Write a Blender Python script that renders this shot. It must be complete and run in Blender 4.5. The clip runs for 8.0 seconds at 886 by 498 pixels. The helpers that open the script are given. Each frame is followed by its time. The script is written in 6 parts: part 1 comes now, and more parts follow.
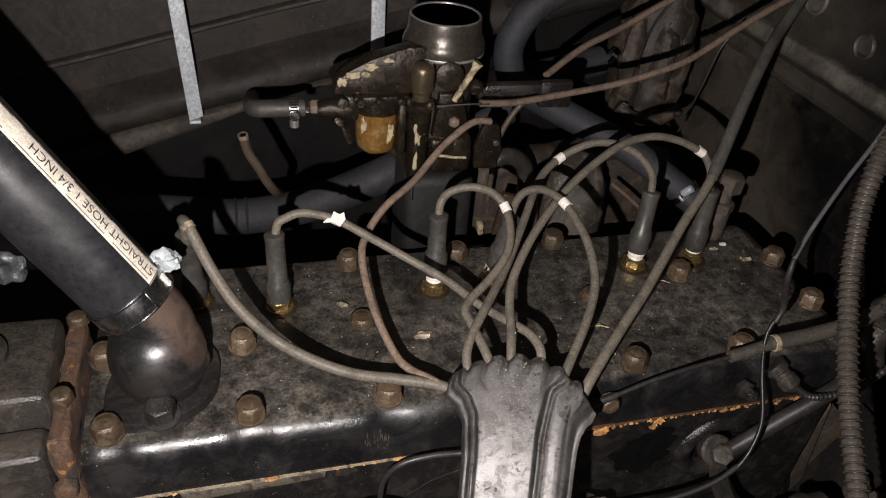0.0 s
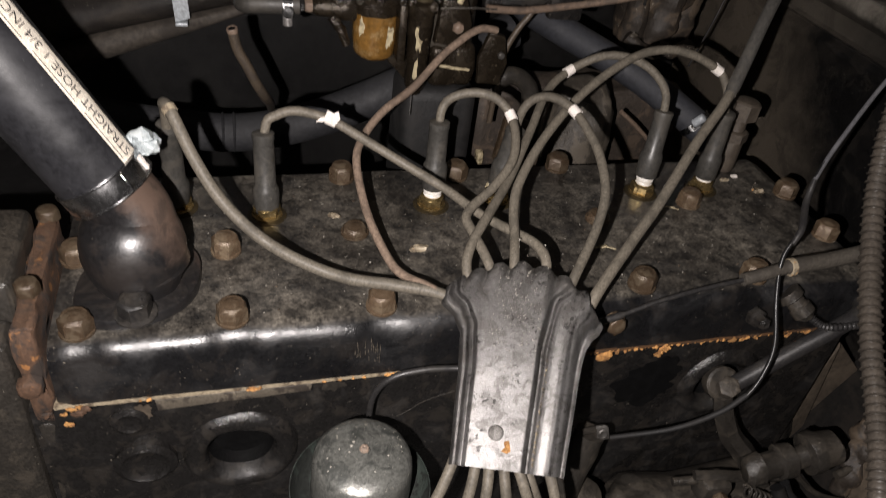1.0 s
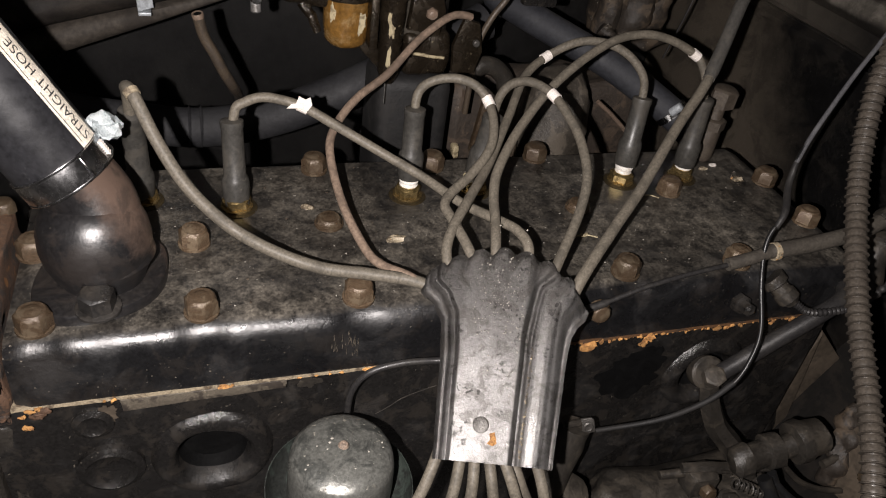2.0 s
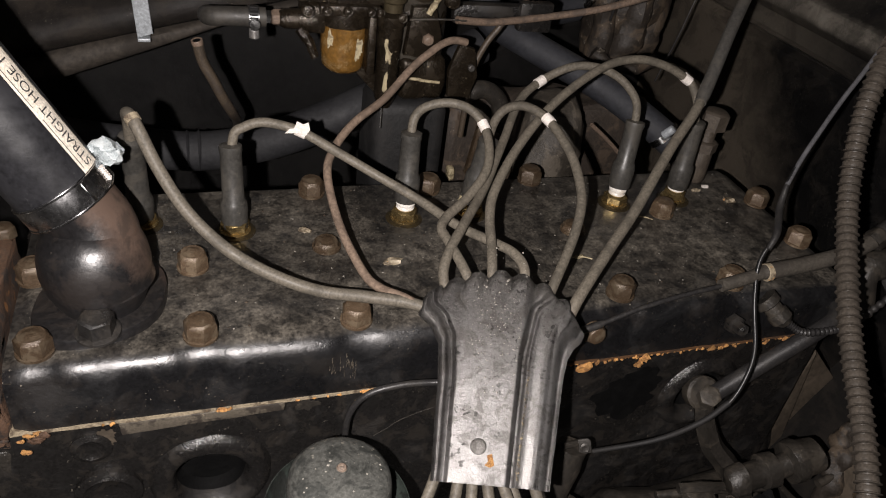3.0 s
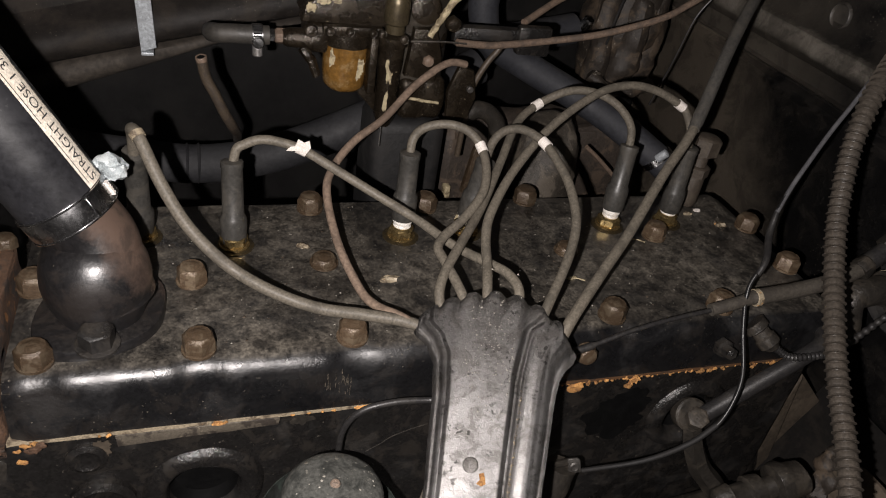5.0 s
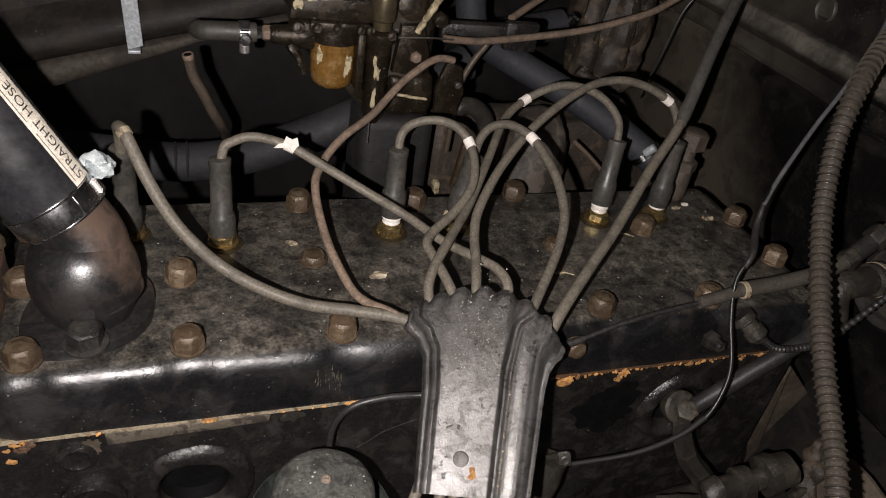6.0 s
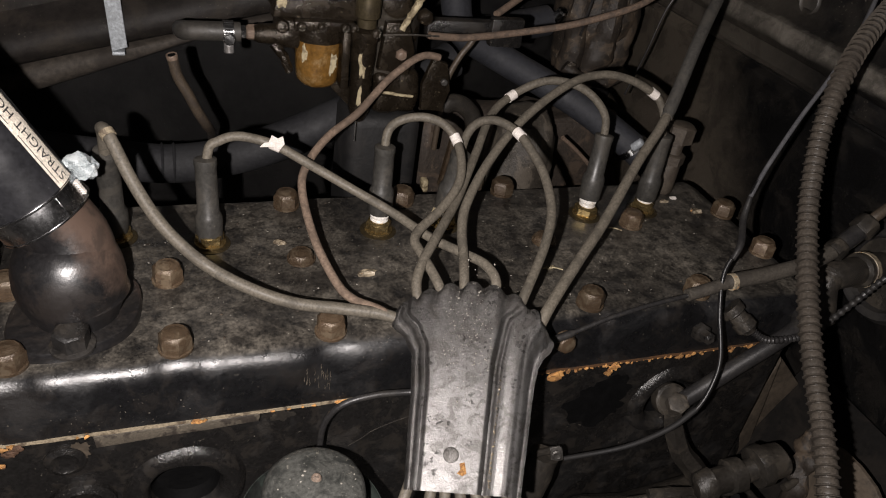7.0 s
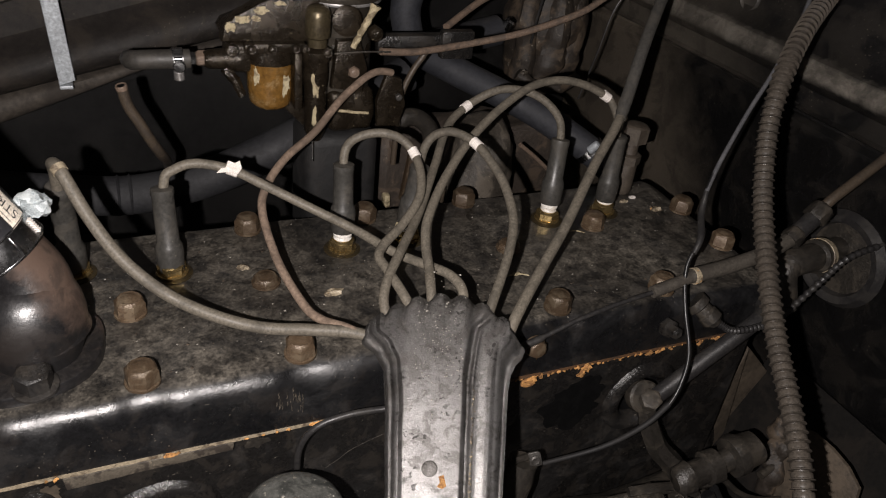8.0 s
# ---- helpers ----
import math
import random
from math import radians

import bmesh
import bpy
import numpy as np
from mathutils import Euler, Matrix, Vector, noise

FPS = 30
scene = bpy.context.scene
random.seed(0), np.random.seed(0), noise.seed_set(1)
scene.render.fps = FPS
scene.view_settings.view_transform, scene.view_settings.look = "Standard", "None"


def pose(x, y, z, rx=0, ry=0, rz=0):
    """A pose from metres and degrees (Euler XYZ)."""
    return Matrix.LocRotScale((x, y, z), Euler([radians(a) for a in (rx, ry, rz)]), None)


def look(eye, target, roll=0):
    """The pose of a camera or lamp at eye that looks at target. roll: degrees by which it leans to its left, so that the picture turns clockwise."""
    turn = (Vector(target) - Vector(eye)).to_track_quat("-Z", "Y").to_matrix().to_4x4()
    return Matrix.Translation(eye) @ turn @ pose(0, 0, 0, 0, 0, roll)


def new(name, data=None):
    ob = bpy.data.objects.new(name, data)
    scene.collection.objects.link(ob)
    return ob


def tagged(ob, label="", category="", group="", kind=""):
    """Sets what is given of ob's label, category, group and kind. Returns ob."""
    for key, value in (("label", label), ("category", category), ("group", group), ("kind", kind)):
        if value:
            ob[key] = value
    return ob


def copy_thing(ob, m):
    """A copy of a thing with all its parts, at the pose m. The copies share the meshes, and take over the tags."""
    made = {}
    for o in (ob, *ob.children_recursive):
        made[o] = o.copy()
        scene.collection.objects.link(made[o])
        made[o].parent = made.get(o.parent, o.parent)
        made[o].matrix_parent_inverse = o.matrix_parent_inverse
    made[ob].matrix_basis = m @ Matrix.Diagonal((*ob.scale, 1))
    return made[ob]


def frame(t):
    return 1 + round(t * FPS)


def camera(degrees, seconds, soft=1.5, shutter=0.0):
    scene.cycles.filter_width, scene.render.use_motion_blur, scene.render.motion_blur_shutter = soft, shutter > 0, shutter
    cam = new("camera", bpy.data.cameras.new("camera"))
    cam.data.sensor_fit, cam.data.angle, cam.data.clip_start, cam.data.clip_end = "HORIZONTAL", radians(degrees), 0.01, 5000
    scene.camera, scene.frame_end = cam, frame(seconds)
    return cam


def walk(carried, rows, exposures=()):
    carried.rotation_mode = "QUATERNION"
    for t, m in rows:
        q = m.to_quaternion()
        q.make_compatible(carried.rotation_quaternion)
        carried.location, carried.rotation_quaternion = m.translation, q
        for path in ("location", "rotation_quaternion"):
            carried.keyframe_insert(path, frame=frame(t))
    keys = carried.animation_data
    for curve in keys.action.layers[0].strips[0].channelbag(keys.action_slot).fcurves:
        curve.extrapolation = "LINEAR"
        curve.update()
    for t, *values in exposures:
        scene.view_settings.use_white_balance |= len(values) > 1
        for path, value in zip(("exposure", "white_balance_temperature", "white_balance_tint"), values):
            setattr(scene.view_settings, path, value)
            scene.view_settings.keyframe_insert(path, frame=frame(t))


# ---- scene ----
cam = camera(60.6, 8.0, 1.05, 0.3)
PATH = [
    (0, (-0.1623, -0.1049, 0.4326), (0.0903, 0.6653, -0.1530), 5.99),
    (0.2, (-0.163, -0.098, 0.423), (0.346, 1.433, -0.758), 6.9),
    (0.5, (-0.1591, -0.0972, 0.4059), (0.1019, 0.6652, -0.1863), 8.14),
    (0.7, (-0.161, -0.103, 0.389), (0.361, 1.411, -0.809), 8.2),
    (1, (-0.1645, -0.1071, 0.3633), (0.1012, 0.6443, -0.2406), 8.54),
    (1.2, (-0.161, -0.094, 0.331), (0.388, 1.391, -0.890), 8.7),
    (1.3, (-0.166, -0.088, 0.325), (0.405, 1.387, -0.899), 8.9),
    (1.5, (-0.1645, -0.0879, 0.3257), (0.1132, 0.6520, -0.2870), 8.81),
    (1.7, (-0.1646, -0.0956, 0.3322), (0.1242, 0.6478, -0.2710), 8.91),
    (2.8, (-0.1671, -0.1049, 0.3427), (0.1436, 0.6562, -0.2266), 8.86),
    (3, (-0.1680, -0.1039, 0.3435), (0.1426, 0.6595, -0.2229), 8.89),
    (3.5, (-0.1714, -0.1078, 0.3503), (0.1368, 0.6629, -0.2073), 9.07),
    (4, (-0.1751, -0.1118, 0.3580), (0.1288, 0.6642, -0.1946), 9.32),
    (4.2, (-0.1739, -0.1113, 0.3572), (0.1310, 0.6650, -0.1946), 9.49),
    (5.3, (-0.1747, -0.1051, 0.3528), (0.1516, 0.6610, -0.2009), 10.64),
    (5.5, (-0.1761, -0.1080, 0.3541), (0.1495, 0.6594, -0.1982), 10.43),
    (6, (-0.1726, -0.1086, 0.3531), (0.1599, 0.6546, -0.2010), 10.42),
    (6.5, (-0.1694, -0.1101, 0.3525), (0.1675, 0.6507, -0.2021), 10.19),
    (7, (-0.1682, -0.1109, 0.3514), (0.1717, 0.6497, -0.2017), 9.76),
    (7.5, (-0.1657, -0.1125, 0.3516), (0.1865, 0.6470, -0.1953), 8.81),
    (8, (-0.1662, -0.1123, 0.3518), (0.2146, 0.6429, -0.1817), 7.34),
]
walk(cam, [(t, look(eye, target, roll)) for t, eye, target, roll in PATH],
     exposures=((0, 0.1), (0.5, 0.13), (1.0, 0.22), (1.5, 0.36), (1.7, 0.34), (2.8, 0.16), (3.5, 0.04), (5.5, -0.01), (8.0, -0.02)))

# ---------------------------------------------------------------- light
world = bpy.data.worlds.new("world")
scene.world = world
world.use_nodes = True
world.node_tree.nodes["Background"].inputs[0].default_value = (0.9, 0.95, 1.0, 1)
world.node_tree.nodes["Background"].inputs[1].default_value = 0.0012
# the hand torch beside the lens, the only light of the place
torch = new("torch_light", bpy.data.lights.new("torch_light", "POINT"))
torch.data.energy = 22.8
torch.data.color = (1.0, 0.925, 0.895)
torch.data.shadow_soft_size = 0.004
torch.location = (-0.211, -0.111, 0.337)


# ---------------------------------------------------------------- materials
def material(name, base, rough=0.6, metal=0.0, second=None, amount=0.5, scale=60.0, bump=0.3,
             dust=None, dust_amount=0.0, spots=None, spot_amount=0.0, spot_scale=420.0, rand=0.0, spec=0.5, grain=1.0,
             worn=None, worn_at=(0, 0, 1), worn_from=0.0, worn_to=1.0, spot_at=0.67, ragged_by=0.022, matte=0.0,
             strips=()):
    """Dirty paint, rubber or metal: grain, sharp blotches of a second tone, dust settled on what faces up, chips, an
    end worn or faded to another tone, and strips of tone.
    """
    m = bpy.data.materials.new(name)
    m.use_nodes = True
    nt = m.node_tree
    N, L = nt.nodes, nt.links
    b = N["Principled BSDF"]
    b.inputs["Metallic"].default_value = metal
    b.inputs["Specular IOR Level"].default_value = spec
    geo = N.new("ShaderNodeNewGeometry")

    def noise_tex(sc, detail=6.0, rough_=0.6, dist=0.0):
        n = N.new("ShaderNodeTexNoise")
        n.inputs["Scale"].default_value = sc
        n.inputs["Detail"].default_value = detail
        n.inputs["Roughness"].default_value = rough_
        n.inputs["Distortion"].default_value = dist
        L.new(geo.outputs["Position"], n.inputs["Vector"])
        return n.outputs["Fac"]

    def ramp(src, lo, hi, to_lo=0.0, to_hi=1.0):
        r = N.new("ShaderNodeMapRange")
        r.inputs["From Min"].default_value, r.inputs["From Max"].default_value = lo, hi
        r.inputs["To Min"].default_value, r.inputs["To Max"].default_value = to_lo, to_hi
        L.new(src, r.inputs["Value"])
        return r.outputs["Result"]

    def calc(op, a, c):
        n = N.new("ShaderNodeMath")
        n.operation = op
        L.new(a, n.inputs[0])
        if isinstance(c, float):
            n.inputs[1].default_value = c
        else:
            L.new(c, n.inputs[1])
        return n.outputs[0]

    def mul(a, c):
        return calc("MULTIPLY", a, c)

    def mix(fac, a, c):
        n = N.new("ShaderNodeMix")
        n.data_type = "RGBA"
        L.new(fac, n.inputs["Factor"])
        for k, v in ((6, a), (7, c)):
            if isinstance(v, tuple):
                n.inputs[k].default_value = (*v, 1)
            else:
                L.new(v, n.inputs[k])
        return n.outputs[2]

    tiny = noise_tex(1500, 3, 0.7)
    fine = noise_tex(scale * 9, 5, 0.65)
    mid = noise_tex(scale, 9, 0.68, 0.5)
    col = mix(ramp(fine, 0.3, 0.7), tuple(c * 0.6 for c in base), tuple(c * 1.4 for c in base))
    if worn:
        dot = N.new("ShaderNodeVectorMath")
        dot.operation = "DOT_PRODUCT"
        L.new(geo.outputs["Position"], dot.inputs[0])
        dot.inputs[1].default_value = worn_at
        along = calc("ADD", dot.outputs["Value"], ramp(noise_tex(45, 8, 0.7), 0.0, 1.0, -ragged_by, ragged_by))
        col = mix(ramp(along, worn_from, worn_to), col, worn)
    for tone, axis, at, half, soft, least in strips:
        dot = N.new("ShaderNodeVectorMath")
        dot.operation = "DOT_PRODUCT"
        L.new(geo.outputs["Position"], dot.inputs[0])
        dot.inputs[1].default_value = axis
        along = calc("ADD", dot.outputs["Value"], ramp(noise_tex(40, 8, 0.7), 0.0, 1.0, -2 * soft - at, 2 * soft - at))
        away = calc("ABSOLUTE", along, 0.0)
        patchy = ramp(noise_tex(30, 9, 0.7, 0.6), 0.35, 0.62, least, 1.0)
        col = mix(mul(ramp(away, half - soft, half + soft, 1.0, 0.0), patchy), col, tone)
    if second:
        col = mix(mul(ramp(mid, 0.50, 0.58), amount), col, second)
    rough_out = calc("ADD", ramp(mid, 0.3, 0.7, max(rough - 0.12, 0.04), min(rough + 0.12, 0.95)), ramp(tiny, 0.3, 0.7, -0.03, 0.03))
    if matte:
        rough_out = calc("ADD", rough_out, mul(ramp(noise_tex(scale * 0.45, 5, 0.6, 0.6), 0.50, 0.60), matte))
    if dust:
        sep = N.new("ShaderNodeSeparateXYZ")
        L.new(geo.outputs["Normal"], sep.inputs[0])
        up = ramp(sep.outputs["Z"], 0.78, 0.99)
        blot = ramp(noise_tex(scale * 0.3, 11, 0.72, 0.35), 0.42, 0.63, 0.26, 1.0)
        dapple = ramp(noise_tex(scale * 1.7, 12, 0.76, 0.25), 0.40, 0.60, 0.16, 1.0)
        crumbs = ramp(fine, 0.38, 0.60, 0.40, 1.0)
        df = mul(mul(mul(mul(up, blot), dapple), crumbs), dust_amount)
        col = mix(df, col, dust)
        rx = N.new("ShaderNodeMix")
        L.new(df, rx.inputs["Factor"])
        L.new(rough_out, rx.inputs["A"])
        rx.inputs["B"].default_value = 0.95
        rough_out = rx.outputs["Result"]
    if spots:
        big = ramp(noise_tex(scale * 0.8, 5), 0.48, 0.62)
        sf = mul(mul(ramp(noise_tex(spot_scale, 2, 0.5), spot_at, spot_at + 0.035), big), spot_amount)
        col = mix(sf, col, spots)
    if rand:
        oi = N.new("ShaderNodeObjectInfo")
        hv = N.new("ShaderNodeHueSaturation")
        L.new(ramp(oi.outputs["Random"], 0, 1, 1 - rand, 1 + rand), hv.inputs["Value"])
        L.new(col, hv.inputs["Color"])
        col = hv.outputs["Color"]
    L.new(col, b.inputs["Base Color"])
    L.new(rough_out, b.inputs["Roughness"])
    bp = N.new("ShaderNodeBump")
    bp.inputs["Strength"].default_value = bump
    bp.inputs["Distance"].default_value = 0.0007
    height = calc("ADD", calc("ADD", fine, mul(mid, 1.2)), mul(tiny, 0.12 * grain))
    L.new(height, bp.inputs["Height"])
    L.new(bp.outputs["Normal"], b.inputs["Normal"])
    return m


DUST = (0.092, 0.076, 0.057)
CHIP = (0.34, 0.30, 0.24)
M_HEAD = material("black_enamel_casting", (0.0060, 0.0060, 0.0066), 0.32, 0, (0.022, 0.0175, 0.014), 0.28, 44, 0.40, (0.225, 0.198, 0.158), 0.84, CHIP, 0.5, 420, spec=0.75, spot_at=0.69, matte=0.2)
M_BLOCK = material("oily_black_iron", (0.0105, 0.0098, 0.0094), 0.27, 0, (0.033, 0.028, 0.023), 0.42, 52, 0.7, DUST, 0.3, CHIP, 0.35, 420, spot_at=0.70, matte=0.3)
M_BOLT = material("rusty_bolt", (0.074, 0.050, 0.031), 0.36, 0.25, (0.130, 0.100, 0.066), 0.7, 120, 0.5, (0.18, 0.130, 0.085), 0.35, (0.030, 0.020, 0.014), 0.7, 330, rand=0.4)
M_CABLE = material("dusty_rubber_cable", (0.114, 0.100, 0.079), 0.58, 0, (0.060, 0.053, 0.042), 0.6, 60, 0.06, None, 0, (0.22, 0.20, 0.165), 0.5, 420, rand=0.15, spec=0.32, spot_at=0.70)
M_BOOT = material("grey_rubber_boot", (0.042, 0.040, 0.036), 0.44, 0, (0.082, 0.073, 0.060), 0.4, 40, 0.10, DUST, 0.4, (0.20, 0.18, 0.15), 0.4, 500)
M_SLATE = material("slate_cable_sleeve", (0.060, 0.057, 0.052), 0.42, 0, (0.092, 0.083, 0.069), 0.45, 45, 0.08, None, 0, (0.24, 0.22, 0.19), 0.6, 380, spot_at=0.70)
M_PIPE = material("grey_coated_pipe", (0.060, 0.053, 0.044), 0.45, 0, (0.036, 0.031, 0.026), 0.6, 60, 0.3)
M_HOSE = material("black_rubber_hose", (0.0125, 0.0125, 0.0142), 0.40, 0, (0.020, 0.020, 0.0225), 0.4, 30, 0.10, None, 0, (0.12, 0.12, 0.12), 0.2, 420)
M_BLUEHOSE = material("slate_rubber_hose", (0.019, 0.020, 0.0245), 0.7, 0, (0.028, 0.029, 0.034), 0.5, 30, 0.25, DUST, 0.3)
M_LOWHOSE = material("dark_slate_hose", (0.0165, 0.0165, 0.0185), 0.75, 0, (0.024, 0.024, 0.025), 0.5, 30, 0.2)
M_PAD = material("black_insulation_pad", (0.0042, 0.0040, 0.0041), 0.7, 0, (0.0115, 0.0100, 0.0090), 0.6, 22, 0.7)
# matt black for the dark patch on the block and the shade inside holes
M_MATT_BLACK = material("black_patch_and_hole_shade", (0.0022, 0.0022, 0.0023), 0.75, 0, (0.004, 0.004, 0.004), 0.4, 60, 0.4, spec=0.12)
M_TOE = material("brown_dusty_toe_board", (0.0050, 0.0043, 0.0037), 0.85, 0, (0.016, 0.0130, 0.0105), 0.6, 20, 0.4, spec=0.2)
M_LABEL = material("paper_label", (0.66, 0.60, 0.51), 0.6, 0, (0.48, 0.41, 0.32), 0.35, 80, 0.05)
M_INK = material("printed_ink", (0.03, 0.03, 0.03), 0.6)
M_TAPE = material("white_tape", (0.74, 0.69, 0.64), 0.5, 0, (0.55, 0.49, 0.43), 0.45, 260, 0.25)
M_WAD = material("clear_plastic_wad", (0.30, 0.335, 0.345), 0.22, 0, (0.50, 0.53, 0.53), 0.6, 110, 0.4)
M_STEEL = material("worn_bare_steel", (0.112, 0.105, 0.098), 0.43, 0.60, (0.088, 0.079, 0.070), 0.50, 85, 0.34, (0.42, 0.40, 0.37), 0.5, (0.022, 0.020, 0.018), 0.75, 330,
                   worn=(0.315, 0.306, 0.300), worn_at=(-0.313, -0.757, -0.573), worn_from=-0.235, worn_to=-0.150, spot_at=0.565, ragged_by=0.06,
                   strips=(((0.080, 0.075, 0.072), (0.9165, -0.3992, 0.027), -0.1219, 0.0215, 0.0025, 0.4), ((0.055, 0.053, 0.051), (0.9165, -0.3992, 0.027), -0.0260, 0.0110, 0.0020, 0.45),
                           # shade of the pressed groove, put into the colour as a dark band
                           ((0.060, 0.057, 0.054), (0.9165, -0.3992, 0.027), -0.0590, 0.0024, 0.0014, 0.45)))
M_RIM = material("rim_bare_steel", (0.235, 0.228, 0.222), 0.40, 0.45, (0.100, 0.092, 0.083), 0.75, 80, 0.15)
M_CHROME = material("bright_steel_band", (0.55, 0.55, 0.55), 0.2, 1.0, (0.3, 0.3, 0.3), 0.4, 120, 0.1)
M_BAND_STEEL = material("dark_polished_band", (0.46, 0.46, 0.47), 0.24, 1.0, (0.34, 0.34, 0.34), 0.4, 50, 0.03)
M_ZINC = material("galvanised_strap", (0.43, 0.46, 0.485), 0.5, 0.3, (0.30, 0.315, 0.33), 0.6, 45, 0.25, None, 0, (0.60, 0.62, 0.63), 0.5, 420)
M_PORCELAIN = material("white_porcelain", (0.74, 0.71, 0.66), 0.3, 0, (0.5, 0.4, 0.27), 0.4, 150, 0.08)
M_BRASS = material("golden_plug_shell", (0.50, 0.365, 0.165), 0.22, 0.9, (0.10, 0.072, 0.035), 0.6, 190, 0.2)
M_SEAT = material("stained_plug_seat", (0.048, 0.036, 0.018), 0.4, 0.4, (0.022, 0.018, 0.013), 0.7, 140, 0.4)
M_BROWN = material("rust_brown_tube", (0.062, 0.047, 0.033), 0.5, 0.1, (0.034, 0.026, 0.020), 0.7, 80, 0.35)
M_LINE = material("brown_rubber_line", (0.185, 0.136, 0.102), 0.46, 0, (0.088, 0.064, 0.048), 0.6, 40, 0.15)
M_COPPER = material("copper_brown_line", (0.150, 0.108, 0.080), 0.5, 0.1, (0.075, 0.058, 0.046), 0.7, 70, 0.25)
M_ELBOW = material("black_and_brown_elbow", (0.0085, 0.008, 0.0085), 0.38, 0, (0.020, 0.0155, 0.013), 0.55, 40, 0.22, DUST, 0.2, CHIP, 0.3, 420, spot_at=0.72, ragged_by=0.022, spec=0.8,
                   worn=(0.082, 0.055, 0.042), worn_at=(0.80, 0.15, 0.58), worn_from=-0.099, worn_to=-0.082)
M_RUST = material("flaking_rust", (0.068, 0.036, 0.020), 0.8, 0, (0.018, 0.0145, 0.0125), 0.85, 55, 1.0, (0.12, 0.078, 0.048), 0.4, (0.34, 0.15, 0.045), 0.7, 150, spot_at=0.62)
M_ORANGE = material("orange_rust_crust", (0.46, 0.235, 0.075), 0.8, 0, (0.22, 0.098, 0.038), 0.7, 260, 0.9, rand=0.5)
M_GASKET = material("cream_gasket", (0.30, 0.25, 0.175), 0.4, 0.1, (0.060, 0.042, 0.030), 0.8, 90, 0.5, None, 0, (0.5, 0.25, 0.08), 0.7, 260)
M_GASKET_EDGE = material("stained_gasket_edge", (0.30, 0.25, 0.175), 0.4, 0.1, (0.060, 0.042, 0.030), 0.8, 90, 0.5, None, 0, (0.5, 0.25, 0.08), 0.7, 260,
                         worn=(0.115, 0.062, 0.032), worn_at=(1, 0, 0), worn_from=-0.07, worn_to=0.10, ragged_by=0.12)
M_PLATE = material("grey_gasket_lip", (0.105, 0.090, 0.070), 0.45, 0.1, (0.028, 0.022, 0.019), 0.8, 120, 0.6, None, 0, (0.33, 0.28, 0.2), 0.6, 420)
M_CARB = material("oily_carburettor_metal", (0.020, 0.0150, 0.0100), 0.27, 0.5, (0.046, 0.035, 0.023), 0.45, 60, 0.7, (0.075, 0.058, 0.038), 0.35, (0.30, 0.25, 0.16), 0.6, 260, spot_at=0.68)
M_HORN = material("smooth_oily_horn", (0.050, 0.043, 0.034), 0.33, 0.4, (0.030, 0.025, 0.019), 0.6, 40, 0.25, (0.085, 0.068, 0.048), 0.4)
M_CREAM = material("peeling_cream_paint", (0.38, 0.32, 0.20), 0.55, 0, (0.095, 0.070, 0.038), 0.8, 170, 0.7)
M_AMBER = material("amber_varnished_bowl", (0.155, 0.080, 0.020), 0.24, 0.1, (0.27, 0.185, 0.085), 0.5, 26, 0.4, None, 0, (0.060, 0.034, 0.016), 0.8, 90, spot_at=0.57)
M_BRONZE = material("dull_bronze", (0.085, 0.068, 0.040), 0.34, 0.6, (0.045, 0.035, 0.022), 0.6, 60, 0.35)
M_PANEL = material("dark_dusty_panel", (0.025, 0.0205, 0.0175), 0.65, 0, (0.056, 0.045, 0.035), 0.7, 17, 0.6, DUST, 0.5, CHIP, 0.5, 420, spot_at=0.69,
                   strips=(((0.085, 0.074, 0.060), (-0.25, 0, 1), 0.204, 0.0022, 0.0009, 0.3),))
M_ARCH = material("black_arch_panel", (0.0130, 0.0122, 0.0120), 0.55, 0, (0.0205, 0.019, 0.0175), 0.6, 9, 0.4, DUST, 0.3, CHIP, 0.2, 420, spot_at=0.70)
# near-black on the near side, grey-brown towards the far side, paler along the seam
M_COWL = material("dusty_black_to_grey_cowl", (0.0115, 0.0110, 0.0110), 0.5, 0, (0.044, 0.038, 0.031), 0.5, 21, 0.6, DUST, 0.5, CHIP, 0.4, 420,
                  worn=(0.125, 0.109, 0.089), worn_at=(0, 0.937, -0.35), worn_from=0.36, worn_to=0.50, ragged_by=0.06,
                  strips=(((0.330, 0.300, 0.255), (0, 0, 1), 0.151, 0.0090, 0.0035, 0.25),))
M_CAST = material("mottled_cast_iron", (0.040, 0.034, 0.027), 0.55, 0.1, (0.105, 0.088, 0.068), 0.75, 55, 0.8, DUST, 0.5, CHIP, 0.5, 420)
M_CASTDARK = material("rusty_manifold_iron", (0.034, 0.026, 0.020), 0.65, 0, (0.080, 0.056, 0.038), 0.7, 40, 0.9, DUST, 0.4, CHIP, 0.4, 420)
# black at the near side, fading to brown towards the far side and foot
M_LOW = material("black_to_brown_bulkhead", (0.0070, 0.0066, 0.0066), 0.6, 0, (0.034, 0.028, 0.022), 0.45, 24, 0.7, DUST, 0.4, CHIP, 0.25, 420,
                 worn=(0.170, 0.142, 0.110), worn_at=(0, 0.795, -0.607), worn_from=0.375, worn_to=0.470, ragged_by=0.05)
M_LIP = material("dusty_fender_lip", (0.044, 0.037, 0.030), 0.75, 0, (0.024, 0.020, 0.017), 0.7, 20, 0.3, None, 0, (0.10, 0.088, 0.070), 0.3, 420, spec=0.3)
M_STUD = material("brown_grey_stud", (0.058, 0.046, 0.035), 0.6, 0.1, (0.095, 0.078, 0.058), 0.6, 60, 0.6, None, 0, (0.025, 0.019, 0.014), 0.7, 260)
